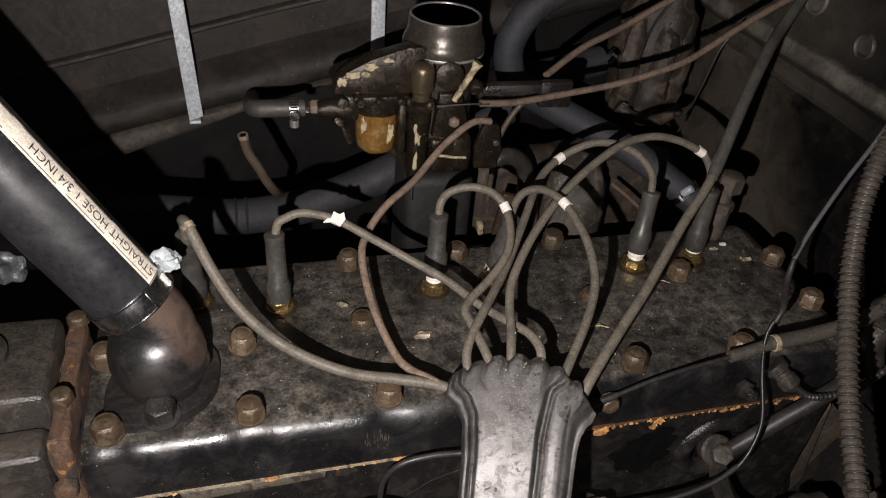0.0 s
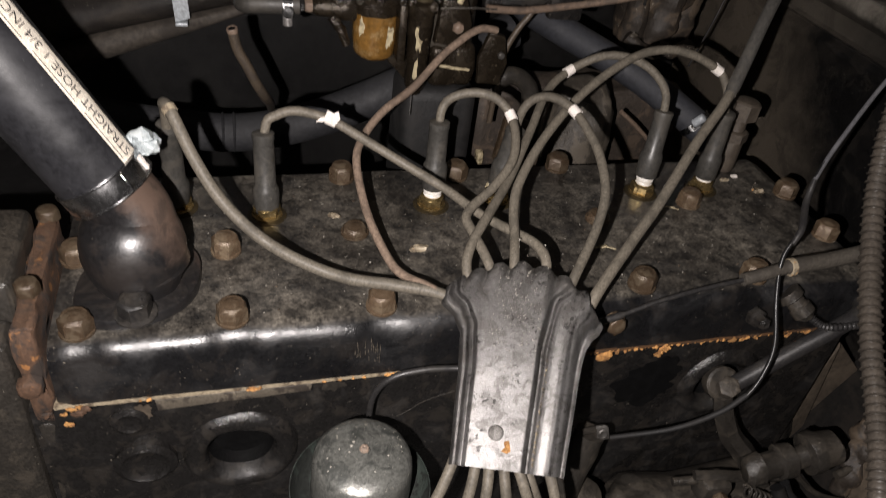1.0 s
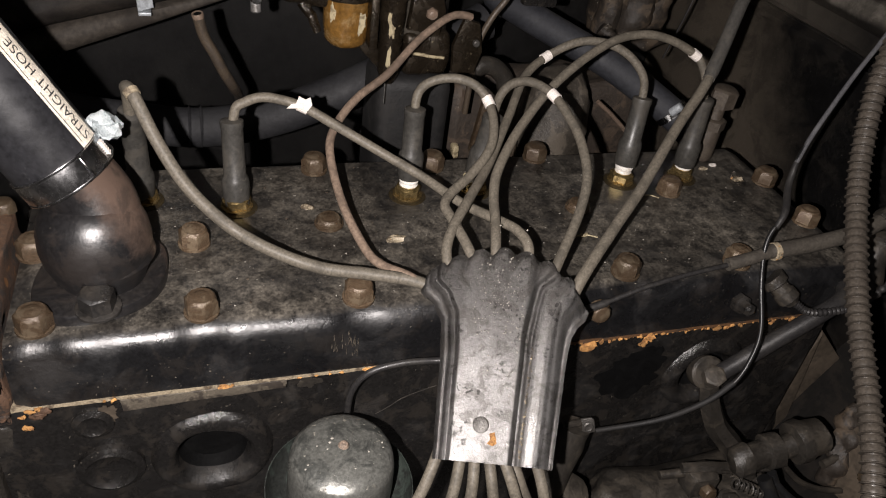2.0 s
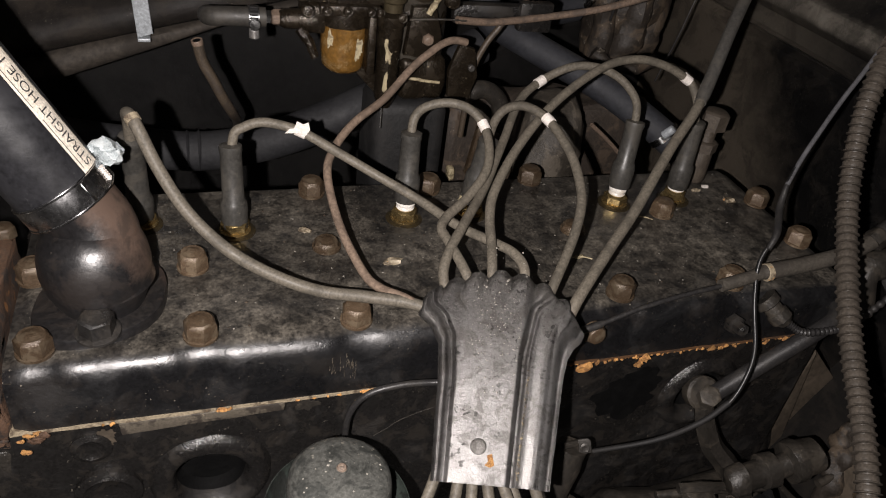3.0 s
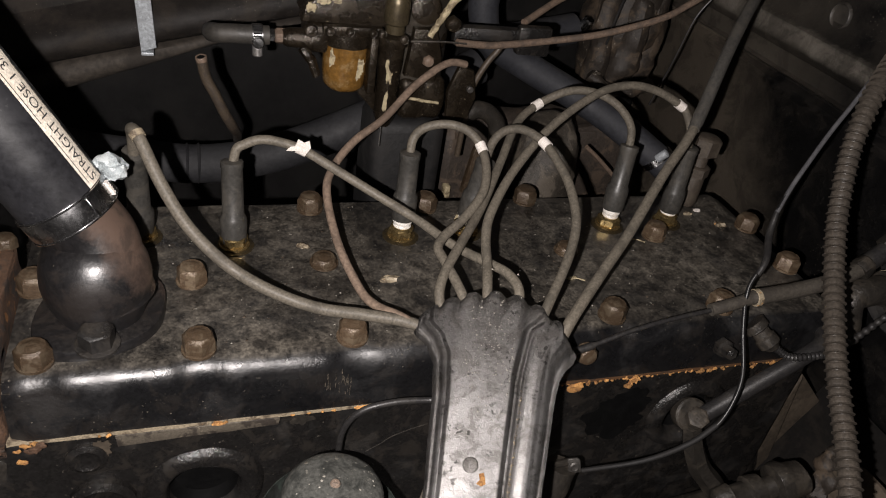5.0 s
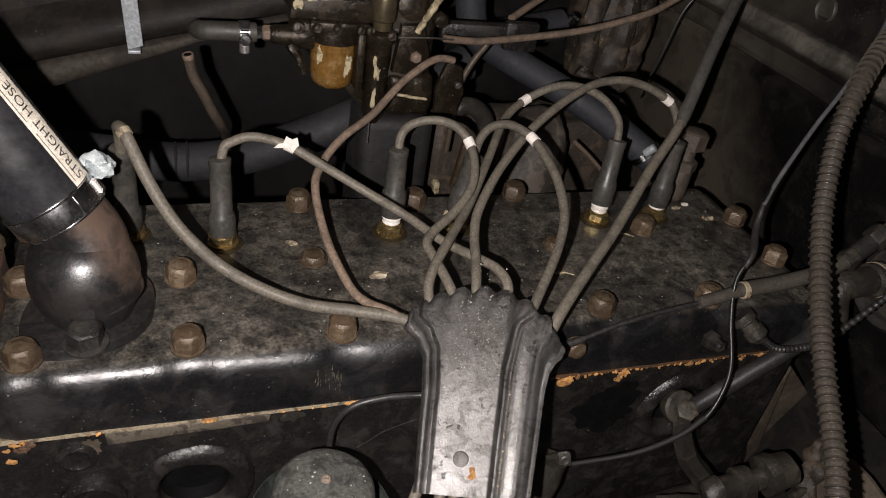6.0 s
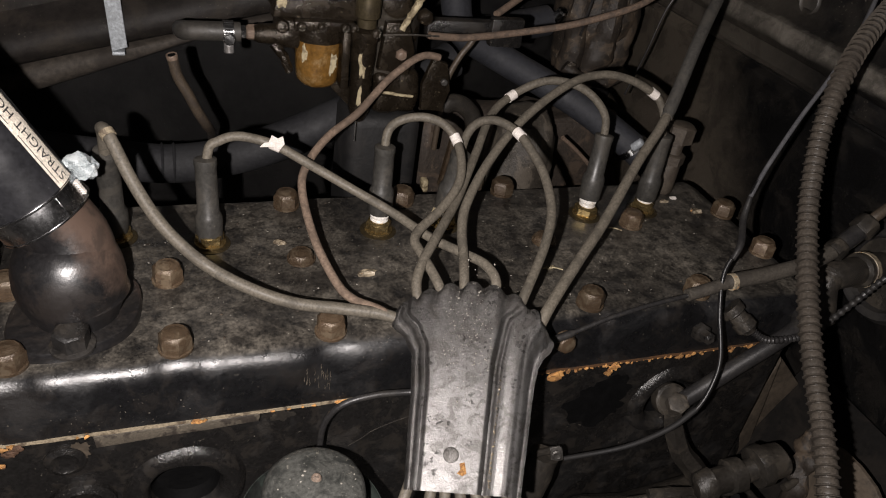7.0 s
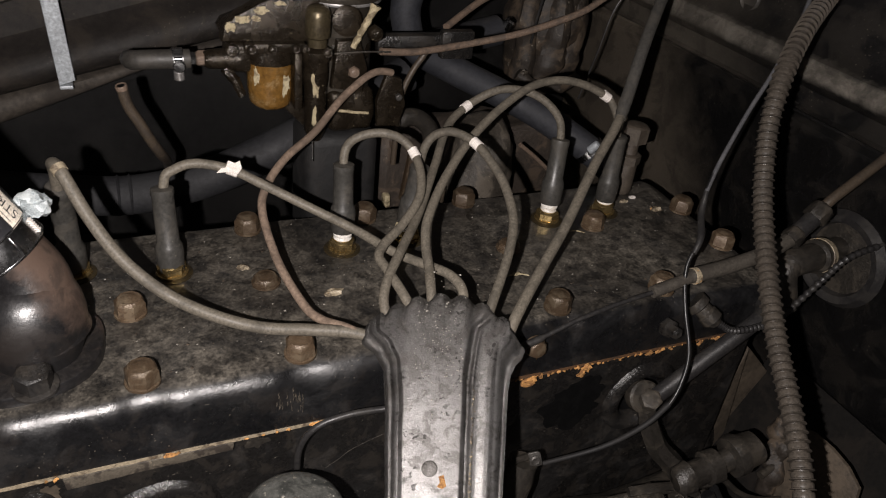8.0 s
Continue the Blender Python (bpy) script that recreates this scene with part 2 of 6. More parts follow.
M_FUEL = material("dusty_fuel_hose", (0.034, 0.031, 0.027), 0.55, 0, (0.056, 0.049, 0.040), 0.5, 45, 0.2)
M_CLEAR = material("cloudy_plastic_wrap", (0.035, 0.038, 0.040), 0.15, 0, (0.09, 0.095, 0.095), 0.6, 120, 0.4)
M_DARK = material("black_plastic_loom", (0.020, 0.019, 0.019), 0.42, 0, (0.036, 0.033, 0.029), 0.5, 70, 0.25)
M_CONDUIT = material("grey_dusty_conduit", (0.058, 0.049, 0.040), 0.40, 0, (0.034, 0.029, 0.024), 0.5, 60, 0.15, spec=0.45)
M_GREASE = material("greasy_linkage", (0.027, 0.024, 0.0205), 0.38, 0.1, (0.064, 0.054, 0.042), 0.6, 50, 0.8, DUST, 0.6, CHIP, 0.4, 420, spot_at=0.71)
M_WEB = material("dusty_brown_web", (0.058, 0.045, 0.032), 0.7, 0, (0.105, 0.080, 0.056), 0.55, 26, 0.5)
M_DULL = material("dull_grey_steel", (0.085, 0.080, 0.074), 0.4, 0.5, (0.035, 0.031, 0.027), 0.7, 160, 0.4)
M_MUD = material("caked_brown_mud", (0.028, 0.022, 0.017), 0.6, 0, (0.092, 0.066, 0.043), 0.7, 42, 1.0, DUST, 0.6, CHIP, 0.6, 300)
M_CAP = material("tarnished_cap", (0.130, 0.131, 0.120), 0.34, 0.45, (0.030, 0.033, 0.031), 0.75, 46, 0.40, (0.22, 0.215, 0.19), 0.3, (0.46, 0.43, 0.36), 0.85, 240, spot_at=0.66)
M_RIVET = material("worn_rivet", (0.30, 0.225, 0.175), 0.42, 0.3, (0.12, 0.10, 0.085), 0.6, 300, 0.3)
M_SPECK = material("pale_crumbs", (0.34, 0.32, 0.28), 0.6, 0, (0.17, 0.15, 0.12), 0.6, 400, 0.3)
M_VERDI = material("verdigris_pan", (0.024, 0.026, 0.024), 0.42, 0.3, (0.052, 0.068, 0.058), 0.6, 60, 0.5)
M_CONCRETE = material("garage_concrete", (0.10, 0.096, 0.092), 0.9, 0, (0.07, 0.067, 0.065), 0.5, 3, 0.2)
M_WIRE = material("glossy_black_wire", (0.010, 0.010, 0.0105), 0.36, 0, (0.020, 0.018, 0.016), 0.5, 90, 0.12, spec=0.32)
M_WIRE_SHEEN = material("grey_wire_sheen", (0.075, 0.075, 0.080), 0.33, 0, (0.11, 0.11, 0.114), 0.5, 80, 0.12)


# ---------------------------------------------------------------- building helpers
def part(name, bm, mat, parent=None, label="", smooth=40.0):
    me = bpy.data.meshes.new(name)
    bm.normal_update()
    if smooth:
        for e in bm.edges:
            if len(e.link_faces) == 2:
                e.smooth = e.calc_face_angle(0) < radians(smooth)
            else:
                e.smooth = False
        for f in bm.faces:
            f.smooth = True
    bm.to_mesh(me)
    bm.free()
    me.materials.append(mat)
    ob = new(name, me)
    if parent:
        ob.parent = parent
    if label:
        ob["label"] = label
    return ob


def thing(name, label, category, group="", at=(0, 0, 0), kind=""):
    ob = new(name)
    ob.empty_display_size = 0.02
    ob.location = at
    return tagged(ob, label, category, group, kind)


def child(name, bm, mat, parent, label="", smooth=40.0):
    """A part built in the place's own axes, hung under a thing or under a part of one."""
    ob = part(name, bm, mat, parent, label, smooth)
    if parent.type == "EMPTY":
        ob.matrix_parent_inverse = Matrix.Translation(parent.location).inverted()
    return ob


def frame_of(direction, hint=(0, 0, 1)):
    d = Vector(direction).normalized()
    h = Vector(hint)
    if abs(d.dot(h)) > 0.98:
        h = Vector((1, 0, 0))
    x = h.cross(d).normalized()
    y = d.cross(x)
    return x, y, d


def smooth_path(pts, n=8):
    """A Catmull-Rom line through the points."""
    p = [Vector(q) for q in pts]
    p = [2 * p[0] - p[1], *p, 2 * p[-1] - p[-2]]
    out = []
    for i in range(1, len(p) - 2):
        for k in range(n):
            s = k / n
            a, b, c, d = p[i - 1], p[i], p[i + 1], p[i + 2]
            out.append(0.5 * (2 * b + (c - a) * s + (2 * a - 5 * b + 4 * c - d) * s * s + (3 * b - a - 3 * c + d) * s ** 3))
    out.append(p[-2])
    return out


def sweep(bm, path, radius, sides=14, closed=True):
    """A tube along a path; radius is a number or a function of 0 to 1."""
    rings = []
    x = None
    n = len(path)
    for i, c in enumerate(path):
        d = (path[min(i + 1, n - 1)] - path[max(i - 1, 0)]).normalized()
        if x is None:
            x, y, _ = frame_of(d)
        x = (x - d * x.dot(d)).normalized()
        y = d.cross(x)
        r = radius(i / (n - 1)) if callable(radius) else radius
        rings.append([bm.verts.new(c + r * (math.cos(2 * math.pi * k / sides) * x + math.sin(2 * math.pi * k / sides) * y)) for k in range(sides)])
    for a, b in zip(rings, rings[1:]):
        for k in range(sides):
            bm.faces.new((a[k], a[(k + 1) % sides], b[(k + 1) % sides], b[k]))
    if closed:
        bm.faces.new(list(reversed(rings[0])))
        bm.faces.new(rings[-1])
    return bm


def tube(pts, radius, sides=14, n=8):
    return sweep(bmesh.new(), smooth_path(pts, n), radius, sides)


def lathe(profile, at=(0, 0, 0), axis=(0, 0, 1), sides=28, bm=None, hint=(0, 1, 0), closed=True):
    """Turns a profile of (radius, height) about an axis through at."""
    bm = bm or bmesh.new()
    x, y, d = frame_of(axis, hint)
    at = Vector(at)
    rings = []
    for r, h in profile:
        rings.append([bm.verts.new(at + d * h + r * (math.cos(2 * math.pi * k / sides) * x + math.sin(2 * math.pi * k / sides) * y)) for k in range(sides)])
    for a, b in zip(rings, rings[1:]):
        for k in range(sides):
            bm.faces.new((a[k], a[(k + 1) % sides], b[(k + 1) % sides], b[k]))
    if closed and profile[0][0] > 1e-5:
        bm.faces.new(list(reversed(rings[0])))
    if closed and profile[-1][0] > 1e-5:
        bm.faces.new(rings[-1])
    bmesh.ops.remove_doubles(bm, verts=bm.verts, dist=1e-6)
    return bm


def block(lo, hi, bevel=0.0, segments=2, bm=None):
    bm = bm or bmesh.new()
    lo, hi = Vector(lo), Vector(hi)
    made = bmesh.ops.create_cube(bm, size=1.0, matrix=Matrix.Translation((lo + hi) / 2) @ Matrix.Diagonal((*(hi - lo), 1)))
    if bevel:
        edges = list({e for v in made["verts"] for e in v.link_edges})
        bmesh.ops.bevel(bm, geom=edges, offset=bevel, segments=segments, profile=0.5, affect="EDGES")
    return bm


def slab(outline, thick, origin, u, v, bevel=0.0, bm=None):
    """A flat plate: outline in the axes u and v from the origin, its thickness along u x v downwards."""
    bm = bm or bmesh.new()
    u, v, o = Vector(u), Vector(v), Vector(origin)
    n = u.cross(v).normalized()
    top = [bm.verts.new(o + a * u + b * v) for a, b in outline]
    bot = [bm.verts.new(o + a * u + b * v - thick * n) for a, b in outline]
    k = len(outline)
    bm.faces.new(top)
    bm.faces.new(list(reversed(bot)))
    for i in range(k):
        bm.faces.new((top[i], bot[i], bot[(i + 1) % k], top[(i + 1) % k]))
    bmesh.ops.recalc_face_normals(bm, faces=bm.faces)
    if bevel:
        bmesh.ops.bevel(bm, geom=[e for e in bm.edges if all(w in top for w in e.verts)], offset=bevel, segments=2, profile=0.5, affect="EDGES")
    return bm


def roughen(bm, size, scale, seed=0.0):
    """Uneven cast or corroded surface."""
    bm.normal_update()
    for v in bm.verts:
        v.co += v.normal * size * noise.noise(v.co * scale + Vector((seed, seed * 2, 0)))
    return bm


def hex_bm(at, axis, across, height, washer=0.0, turn=0.0, dome=0.0020, bm=None):
    """A hexagonal bolt head with a chamfered crown and, if wanted, a washer face."""
    bm = bm or bmesh.new()
    x, y, d = frame_of(axis, (0, 1, 0))
    at = Vector(at)
    r = across / 2 / math.cos(math.pi / 6)
    if washer:
        lathe([(washer, 0), (washer, 0.0018), (washer * 0.9, 0.0022)], at, axis, 20, bm)
    rings = []
    for rr, h, sides_round in ((r, 0.0, 0), (r, height - dome, 0), (across / 2 * 0.93, height - dome * 0.22, 1), (across / 2 * 0.84, height, 1), (across / 2 * 0.62, height - dome * 0.05, 1), (across / 2 * 0.5, height + dome * 0.14, 1), (across / 2 * 0.2, height + dome * 0.20, 1)):
        ring = []
        for k in range(12):
            a = turn + 2 * math.pi * k / 12
            q = rr if sides_round or k % 2 == 0 else rr * math.cos(math.pi / 6)
            ring.append(bm.verts.new(at + d * (h + washer * 0.1) + q * (math.cos(a) * x + math.sin(a) * y)))
        rings.append(ring)
    for a, b in zip(rings, rings[1:]):
        for k in range(12):
            bm.faces.new((a[k], a[(k + 1) % 12], b[(k + 1) % 12], b[k]))
    bm.faces.new(rings[-1])
    bm.faces.new(list(reversed(rings[0])))
    return bm


def grid_plane(origin, u, v, nu, nv, height=None):
    """A sheet of nu x nv cells spanning u and v, lifted along u x v by height(a, b)."""
    bm = bmesh.new()
    o, u, v = Vector(origin), Vector(u), Vector(v)
    n = u.cross(v).normalized()
    vs = [[bm.verts.new(o + u * (i / nu) + v * (j / nv) + n * (height(i / nu, j / nv) if height else 0)) for j in range(nv + 1)] for i in range(nu + 1)]
    for i in range(nu):
        for j in range(nv):
            bm.faces.new((vs[i][j], vs[i + 1][j], vs[i + 1][j + 1], vs[i][j + 1]))
    return bm


# ---------------------------------------------------------------- the bay and the garage round it
def plain_wall(name, lo, hi, mat, label, category="wall"):
    ob = part(name, block(lo, hi, 0.0), mat, None, "", 0)
    return tagged(ob, label, category, kind="structure")


plain_wall("floor", (-1.7, -1.6, -0.86), (1.7, 1.8, -0.78), M_CONCRETE, "grey concrete garage floor under the car", "floor")
plain_wall("ceiling", (-1.7, -1.6, 1.55), (1.7, 1.8, 1.63), M_CONCRETE, "plain dark garage ceiling", "ceiling")
plain_wall("wall_north", (-1.7, 1.7, -0.78), (1.7, 1.8, 1.55), M_CONCRETE, "plain dark garage wall")
plain_wall("wall_south", (-1.7, -1.6, -0.78), (1.7, -1.5, 1.55), M_CONCRETE, "plain dark garage wall")
plain_wall("wall_west", (-1.7, -1.5, -0.78), (-1.6, 1.7, 1.55), M_CONCRETE, "plain dark garage wall")
plain_wall("wall_east", (1.6, -1.5, -0.78), (1.7, 1.7, 1.55), M_CONCRETE, "plain dark garage wall")


def firewall():
    """The bulkhead behind the engine: a sheet with a swaged step, a raised seam and a steering hole."""
    low = [(-0.70, 0.0), (0.085, 0.0), (0.090, -0.004), (0.097, -0.004), (0.102, 0.002), (0.1175, 0.002)]
    high = [(0.1075, -0.006), (0.1095, -0.009), (0.112, -0.004), (0.130, -0.006), (0.138, -0.015), (0.142, -0.017), (0.160, -0.017), (0.166, -0.008), (0.18, 0.0), (0.30, 0.0), (0.33, 0.006), (0.55, 0.006)]
    cols = 60
    y0, y1 = -0.35, 0.98
    sheets = []
    for prof in (low, high):
        bm = bmesh.new()
        rows = []
        for i in range(cols + 1):
            y = y0 + (y1 - y0) * i / cols
            rows.append([bm.verts.new((0.46 + dx + 0.003 * noise.noise(Vector((y * 9, z * 9, 3))), y, z)) for z, dx in prof])
        for a, b in zip(rows, rows[1:]):
            for k in range(len(prof) - 1):
                bm.faces.new((a[k], a[k + 1], b[k + 1], b[k]))
        bmesh.ops.solidify(bm, geom=bm.faces[:], thickness=-0.003)
        bmesh.ops.recalc_face_normals(bm, faces=bm.faces)
        sheets.append(bm)
    tagged(part("firewall", sheets[0], M_LOW), "sheet-metal bulkhead, black on the near side fading to brown", "firewall", kind="structure")
    wall = tagged(part("cowl_panel", sheets[1], M_COWL), "dusty upper bulkhead panel, black fading to grey, with a raised seam", "firewall", kind="structure")
    toe = slab([(0.05, 0.0), (0.30, 0.0), (0.30, 0.26), (0.05, 0.26)], 0.004, (0.447, 0, -0.125), (0, 1, 0), (-0.45, 0, -0.9))
    tagged(part("toe_board", toe, M_TOE), "dusty brown sloping toe board under the bulkhead", "toe board", kind="structure")
    for y, z, r in ((0.497, 0.185, 0.012), (0.585, 0.205, 0.016), (0.67, 0.20, 0.013)):
        child("grommet", lathe([(0.0, 0.0005), (r * 0.85, 0.0005), (r * 0.9, 0.002), (r, 0.003), (r * 1.1, 0.002), (r * 1.15, 0.0)], (0.459, y, z), (-1, 0, 0), 24), M_COWL, wall, "pressed ring")
    return wall


firewall()


def inner_fender():
    """The far side of the bay: an upper panel with a swage and a turned lip, over a deeper dark wheel-arch panel."""
    bm = bmesh.new()
    cols = 150
    rows = []
    for i in range(cols + 1):
        x = -0.85 + 1.31 * i / cols
        low = 0.142 + 0.25 * x
        prof = [(low - 0.016, 0.634), (low - 0.015, 0.622), (low - 0.010, 0.614), (low - 0.001, 0.611), (low + 0.008, 0.613), (low + 0.016, 0.620), (low + 0.022, 0.631), (low + 0.030, 0.639),
                (low + 0.058, 0.640), (low + 0.0605, 0.636), (low + 0.0635, 0.636), (low + 0.066, 0.641), (low + 0.25, 0.66), (low + 0.5, 0.70)]
        rows.append([bm.verts.new((x, y + 0.003 * noise.noise(Vector((x * 12, z * 12, 1))), z)) for z, y in prof])
    for a, b in zip(rows, rows[1:]):
        for k in range(len(prof) - 1):
            bm.faces.new((a[k], b[k], b[k + 1], a[k + 1]))
    bmesh.ops.solidify(bm, geom=bm.faces[:], thickness=0.002)
    bmesh.ops.recalc_face_normals(bm, faces=bm.faces)
    f = tagged(part("fender_panel", bm, M_PANEL), "dark dusty inner fender panel with a turned lip", "fender", kind="structure")
    lip = bmesh.new()
    rows = []
    for i in range(cols + 1):
        x = -0.85 + 0.86 * i / cols
        low = 0.142 + 0.25 * x - 0.0175
        tall = min(0.034, max(0.0055, 0.0115 - 0.10 * (x + 0.152)))
        rows.append([lip.verts.new((x, 0.634 - 0.013 * math.sin(a) + 0.003 * noise.noise(Vector((x * 12, a, 7))), low - tall * (1 - math.cos(a)) / 1.7 + 0.002 * noise.noise(Vector((x * 15, 3, a)))))
                     for a in [math.pi * k / 10 for k in range(11)]])
    for a, b in zip(rows, rows[1:]):
        for k in range(10):
            lip.faces.new((a[k], a[k + 1], b[k + 1], b[k]))
    bmesh.ops.recalc_face_normals(lip, faces=lip.faces)
    child("lip", lip, M_LIP, f, "dusty grey rolled lip along the panel's foot")
    arch = grid_plane((-0.85, 0.80, -0.5), (1.31, 0, 0), (0, 0, 0.75), 40, 20, lambda a, b: 0.012 * math.sin(a * 9) * b)
    bmesh.ops.solidify(arch, geom=arch.faces[:], thickness=0.004)
    tagged(part("wheel_arch", arch, M_ARCH), "black wheel-arch panel in deep shade", "fender", kind="structure")


inner_fender()



def strap(x, y, z, top, lean):
    """A galvanised strap with a folded foot."""
    th = thing("metal_strap", "light grey galvanised strap hanging against the fender panel", "strap", "straps on the fender", (x, y, z))
    w = 0.0068
    out = [(-w, 0.0), (w, 0.004), (w - 0.001, top), (-w - 0.001, top)]
    child("strap", slab(out, 0.003, (x, y, z), (1, 0, 0), (lean, 0.06, 1), 0.0006), M_ZINC, th)
    child("foot", block((x - w, y - 0.002, z - 0.003), (x + w * 0.6, y + 0.012, z), 0.0008), M_ZINC, th, "folded end")
    return th


strap(-0.197, 0.604, 0.0775, 0.34, -0.055)
strap(-0.018, 0.606, 0.1165, 0.30, 0.0)


# ---------------------------------------------------------------- the engine
engine = thing("engine", "black side-valve six-cylinder engine with rusty head bolts", "engine", at=(0.04, 0.36, -0.05))


FRONT_BOLTS = (-0.264, -0.168, -0.066, 0.036, 0.141, 0.243)


def cylinder_head():
    bm = bmesh.new()
    prof = [(0.466, -0.0475), (0.466, -0.006), (0.464, -0.0015), (0.459, 0.0), (0.40, 0.0), (0.34, 0.0), (0.279, 0.0)]
    prof += [(0.279 - 0.0145 * math.sin(a), -0.017 + 0.017 * math.cos(a)) for a in [math.pi / 2 * k / 8 for k in range(1, 9)]]
    prof += [(0.2645, -0.036), (0.2645, -0.0475)]
    x0, x1, n = -0.282, 0.362, 130
    rings = []
    for i in range(n + 1):
        x = x0 + (x1 - x0) * i / n
        e = min(i, n - i)
        pull = 0.004 * max(0, 1 - e / 2.0)
        ring = []
        for y, z in prof:
            yy = y + (pull if y < 0.36 else -pull)
            zz = z - (pull if z > -0.01 else 0)
            p = Vector((x, yy, zz))
            p.z += 0.0008 * noise.noise(p * 40) * (z > -0.04)
            p.y += (0.0005 * noise.noise(p * 30 + Vector((5, 0, 0))) + 0.0024 * noise.noise(p * 10 + Vector((2, 0, 0)))) * (y < 0.3) * (z > -0.03)
            p.z += 0.0014 * noise.noise(p * 14 + Vector((9, 0, 0))) * (0.262 < y < 0.282)
            flat = max(math.exp(-((x - c) / 0.014) ** 4) for c in FRONT_BOLTS)
            p.y += 0.0030 * flat * (y < 0.2795) * (z > -0.03)
            p.z -= 0.0012 * flat * (0.262 < y < 0.2795)
            ring.append(bm.verts.new(p))
        rings.append(ring)
    for a, b in zip(rings, rings[1:]):
        for k in range(len(prof) - 1):
            bm.faces.new((a[k], b[k], b[k + 1], a[k + 1]))
    bm.faces.new(rings[0])
    bm.faces.new(list(reversed(rings[-1])))
    h = child("cylinder_head", bm, M_HEAD, engine, "black enamelled cylinder head, dusty on top")
    return h


head = cylinder_head()

BOLT_SPOTS = [(x, 0.2835) for x in FRONT_BOLTS] + [(-0.272, 0.358), (-0.170, 0.358), (-0.071, 0.372), (0.142, 0.372), (0.241, 0.389), (0.352, 0.397),
             (-0.070, 0.452), (0.033, 0.449), (0.136, 0.457), (0.348, 0.330)]
for i, (x, y) in enumerate(BOLT_SPOTS):
    low = i in (8, 9)
    child("head_bolt", hex_bm((x, y, 0.0004), (0.02 * math.sin(i * 3), 0.02 * math.cos(i * 5), 1), 0.0190, 0.006 if low else 0.0130, 0.0112, i * 0.7, 0.0034), M_BOLT, head, "rusty hexagonal head bolt")

# the long manifold stud at the rear corner and the small bolts on the head's face
stud = lathe([(0.0095, 0), (0.0108, 0.003), (0.0104, 0.033), (0.0090, 0.036), (0.0074, 0.040), (0.0070, 0.058), (0.0, 0.058)], (0.313, 0.448, 0), (0, 0, 1), 18)
hex_bm((0.313, 0.448, 0.033), (0, 0, 1), 0.0215, 0.011, 0.0, 0.5, 0.0016, stud)
hex_bm((0.313, 0.448, 0.057), (0.03, 0, 1), 0.0235, 0.018, 0.0, 0.2, 0.0022, stud)
child("tall_stud", stud, M_STUD, head, "tall rusty stud with stacked nuts")
child("face_bolt", hex_bm((0.110, 0.2612, -0.013), (0, -1, 0.1), 0.014, 0.008, 0.009), M_BOLT, head, "rusty bolt on the head's side")
child("stud", lathe([(0.0085, 0), (0.0085, 0.005), (0.0055, 0.006), (0.0055, 0.014), (0.003, 0.016)], (0.240, 0.2615, -0.022), (0, -1, 0.2), 6), M_BLOCK, head, "greasy hexagonal plug")

# stains, chips and crumbs lying on the head
for x, y, s, m in ((-0.084, 0.395, 0.004, M_GASKET), (-0.024, 0.347, 0.006, M_GASKET), (0.328, 0.404, 0.006, M_GASKET), (0.302, 0.425, 0.004, M_GASKET), (0.315, 0.43, 0.003, M_TAPE), (0.13, 0.335, 0.003, M_CREAM), (0.06, 0.43, 0.004, M_CREAM)):
    bm = bmesh.new()
    bmesh.ops.create_icosphere(bm, subdivisions=2, radius=s, matrix=Matrix.Translation((x, y, 0.001)) @ Matrix.Diagonal((1.2, 0.7, 0.4, 1)))
    roughen(bm, s * 0.7, 300, x)
    tagged(part("paint_chip", bm, m), "small pale chip of old paint lying on the cylinder head", "debris", "chips on the head")


for a, b in (((0.120, 0.333, 0.0012), (0.139, 0.328, 0.0022)), ((0.208, 0.385, 0.0012), (0.226, 0.379, 0.0016))):
    m = tuple((p + q) / 2 + 0.001 for p, q in zip(a, b))
    tagged(part("straw", tube([a, m, b], 0.0006, 6), M_CREAM), "short pale straw lying on the dusty cylinder head", "debris", "chips on the head")


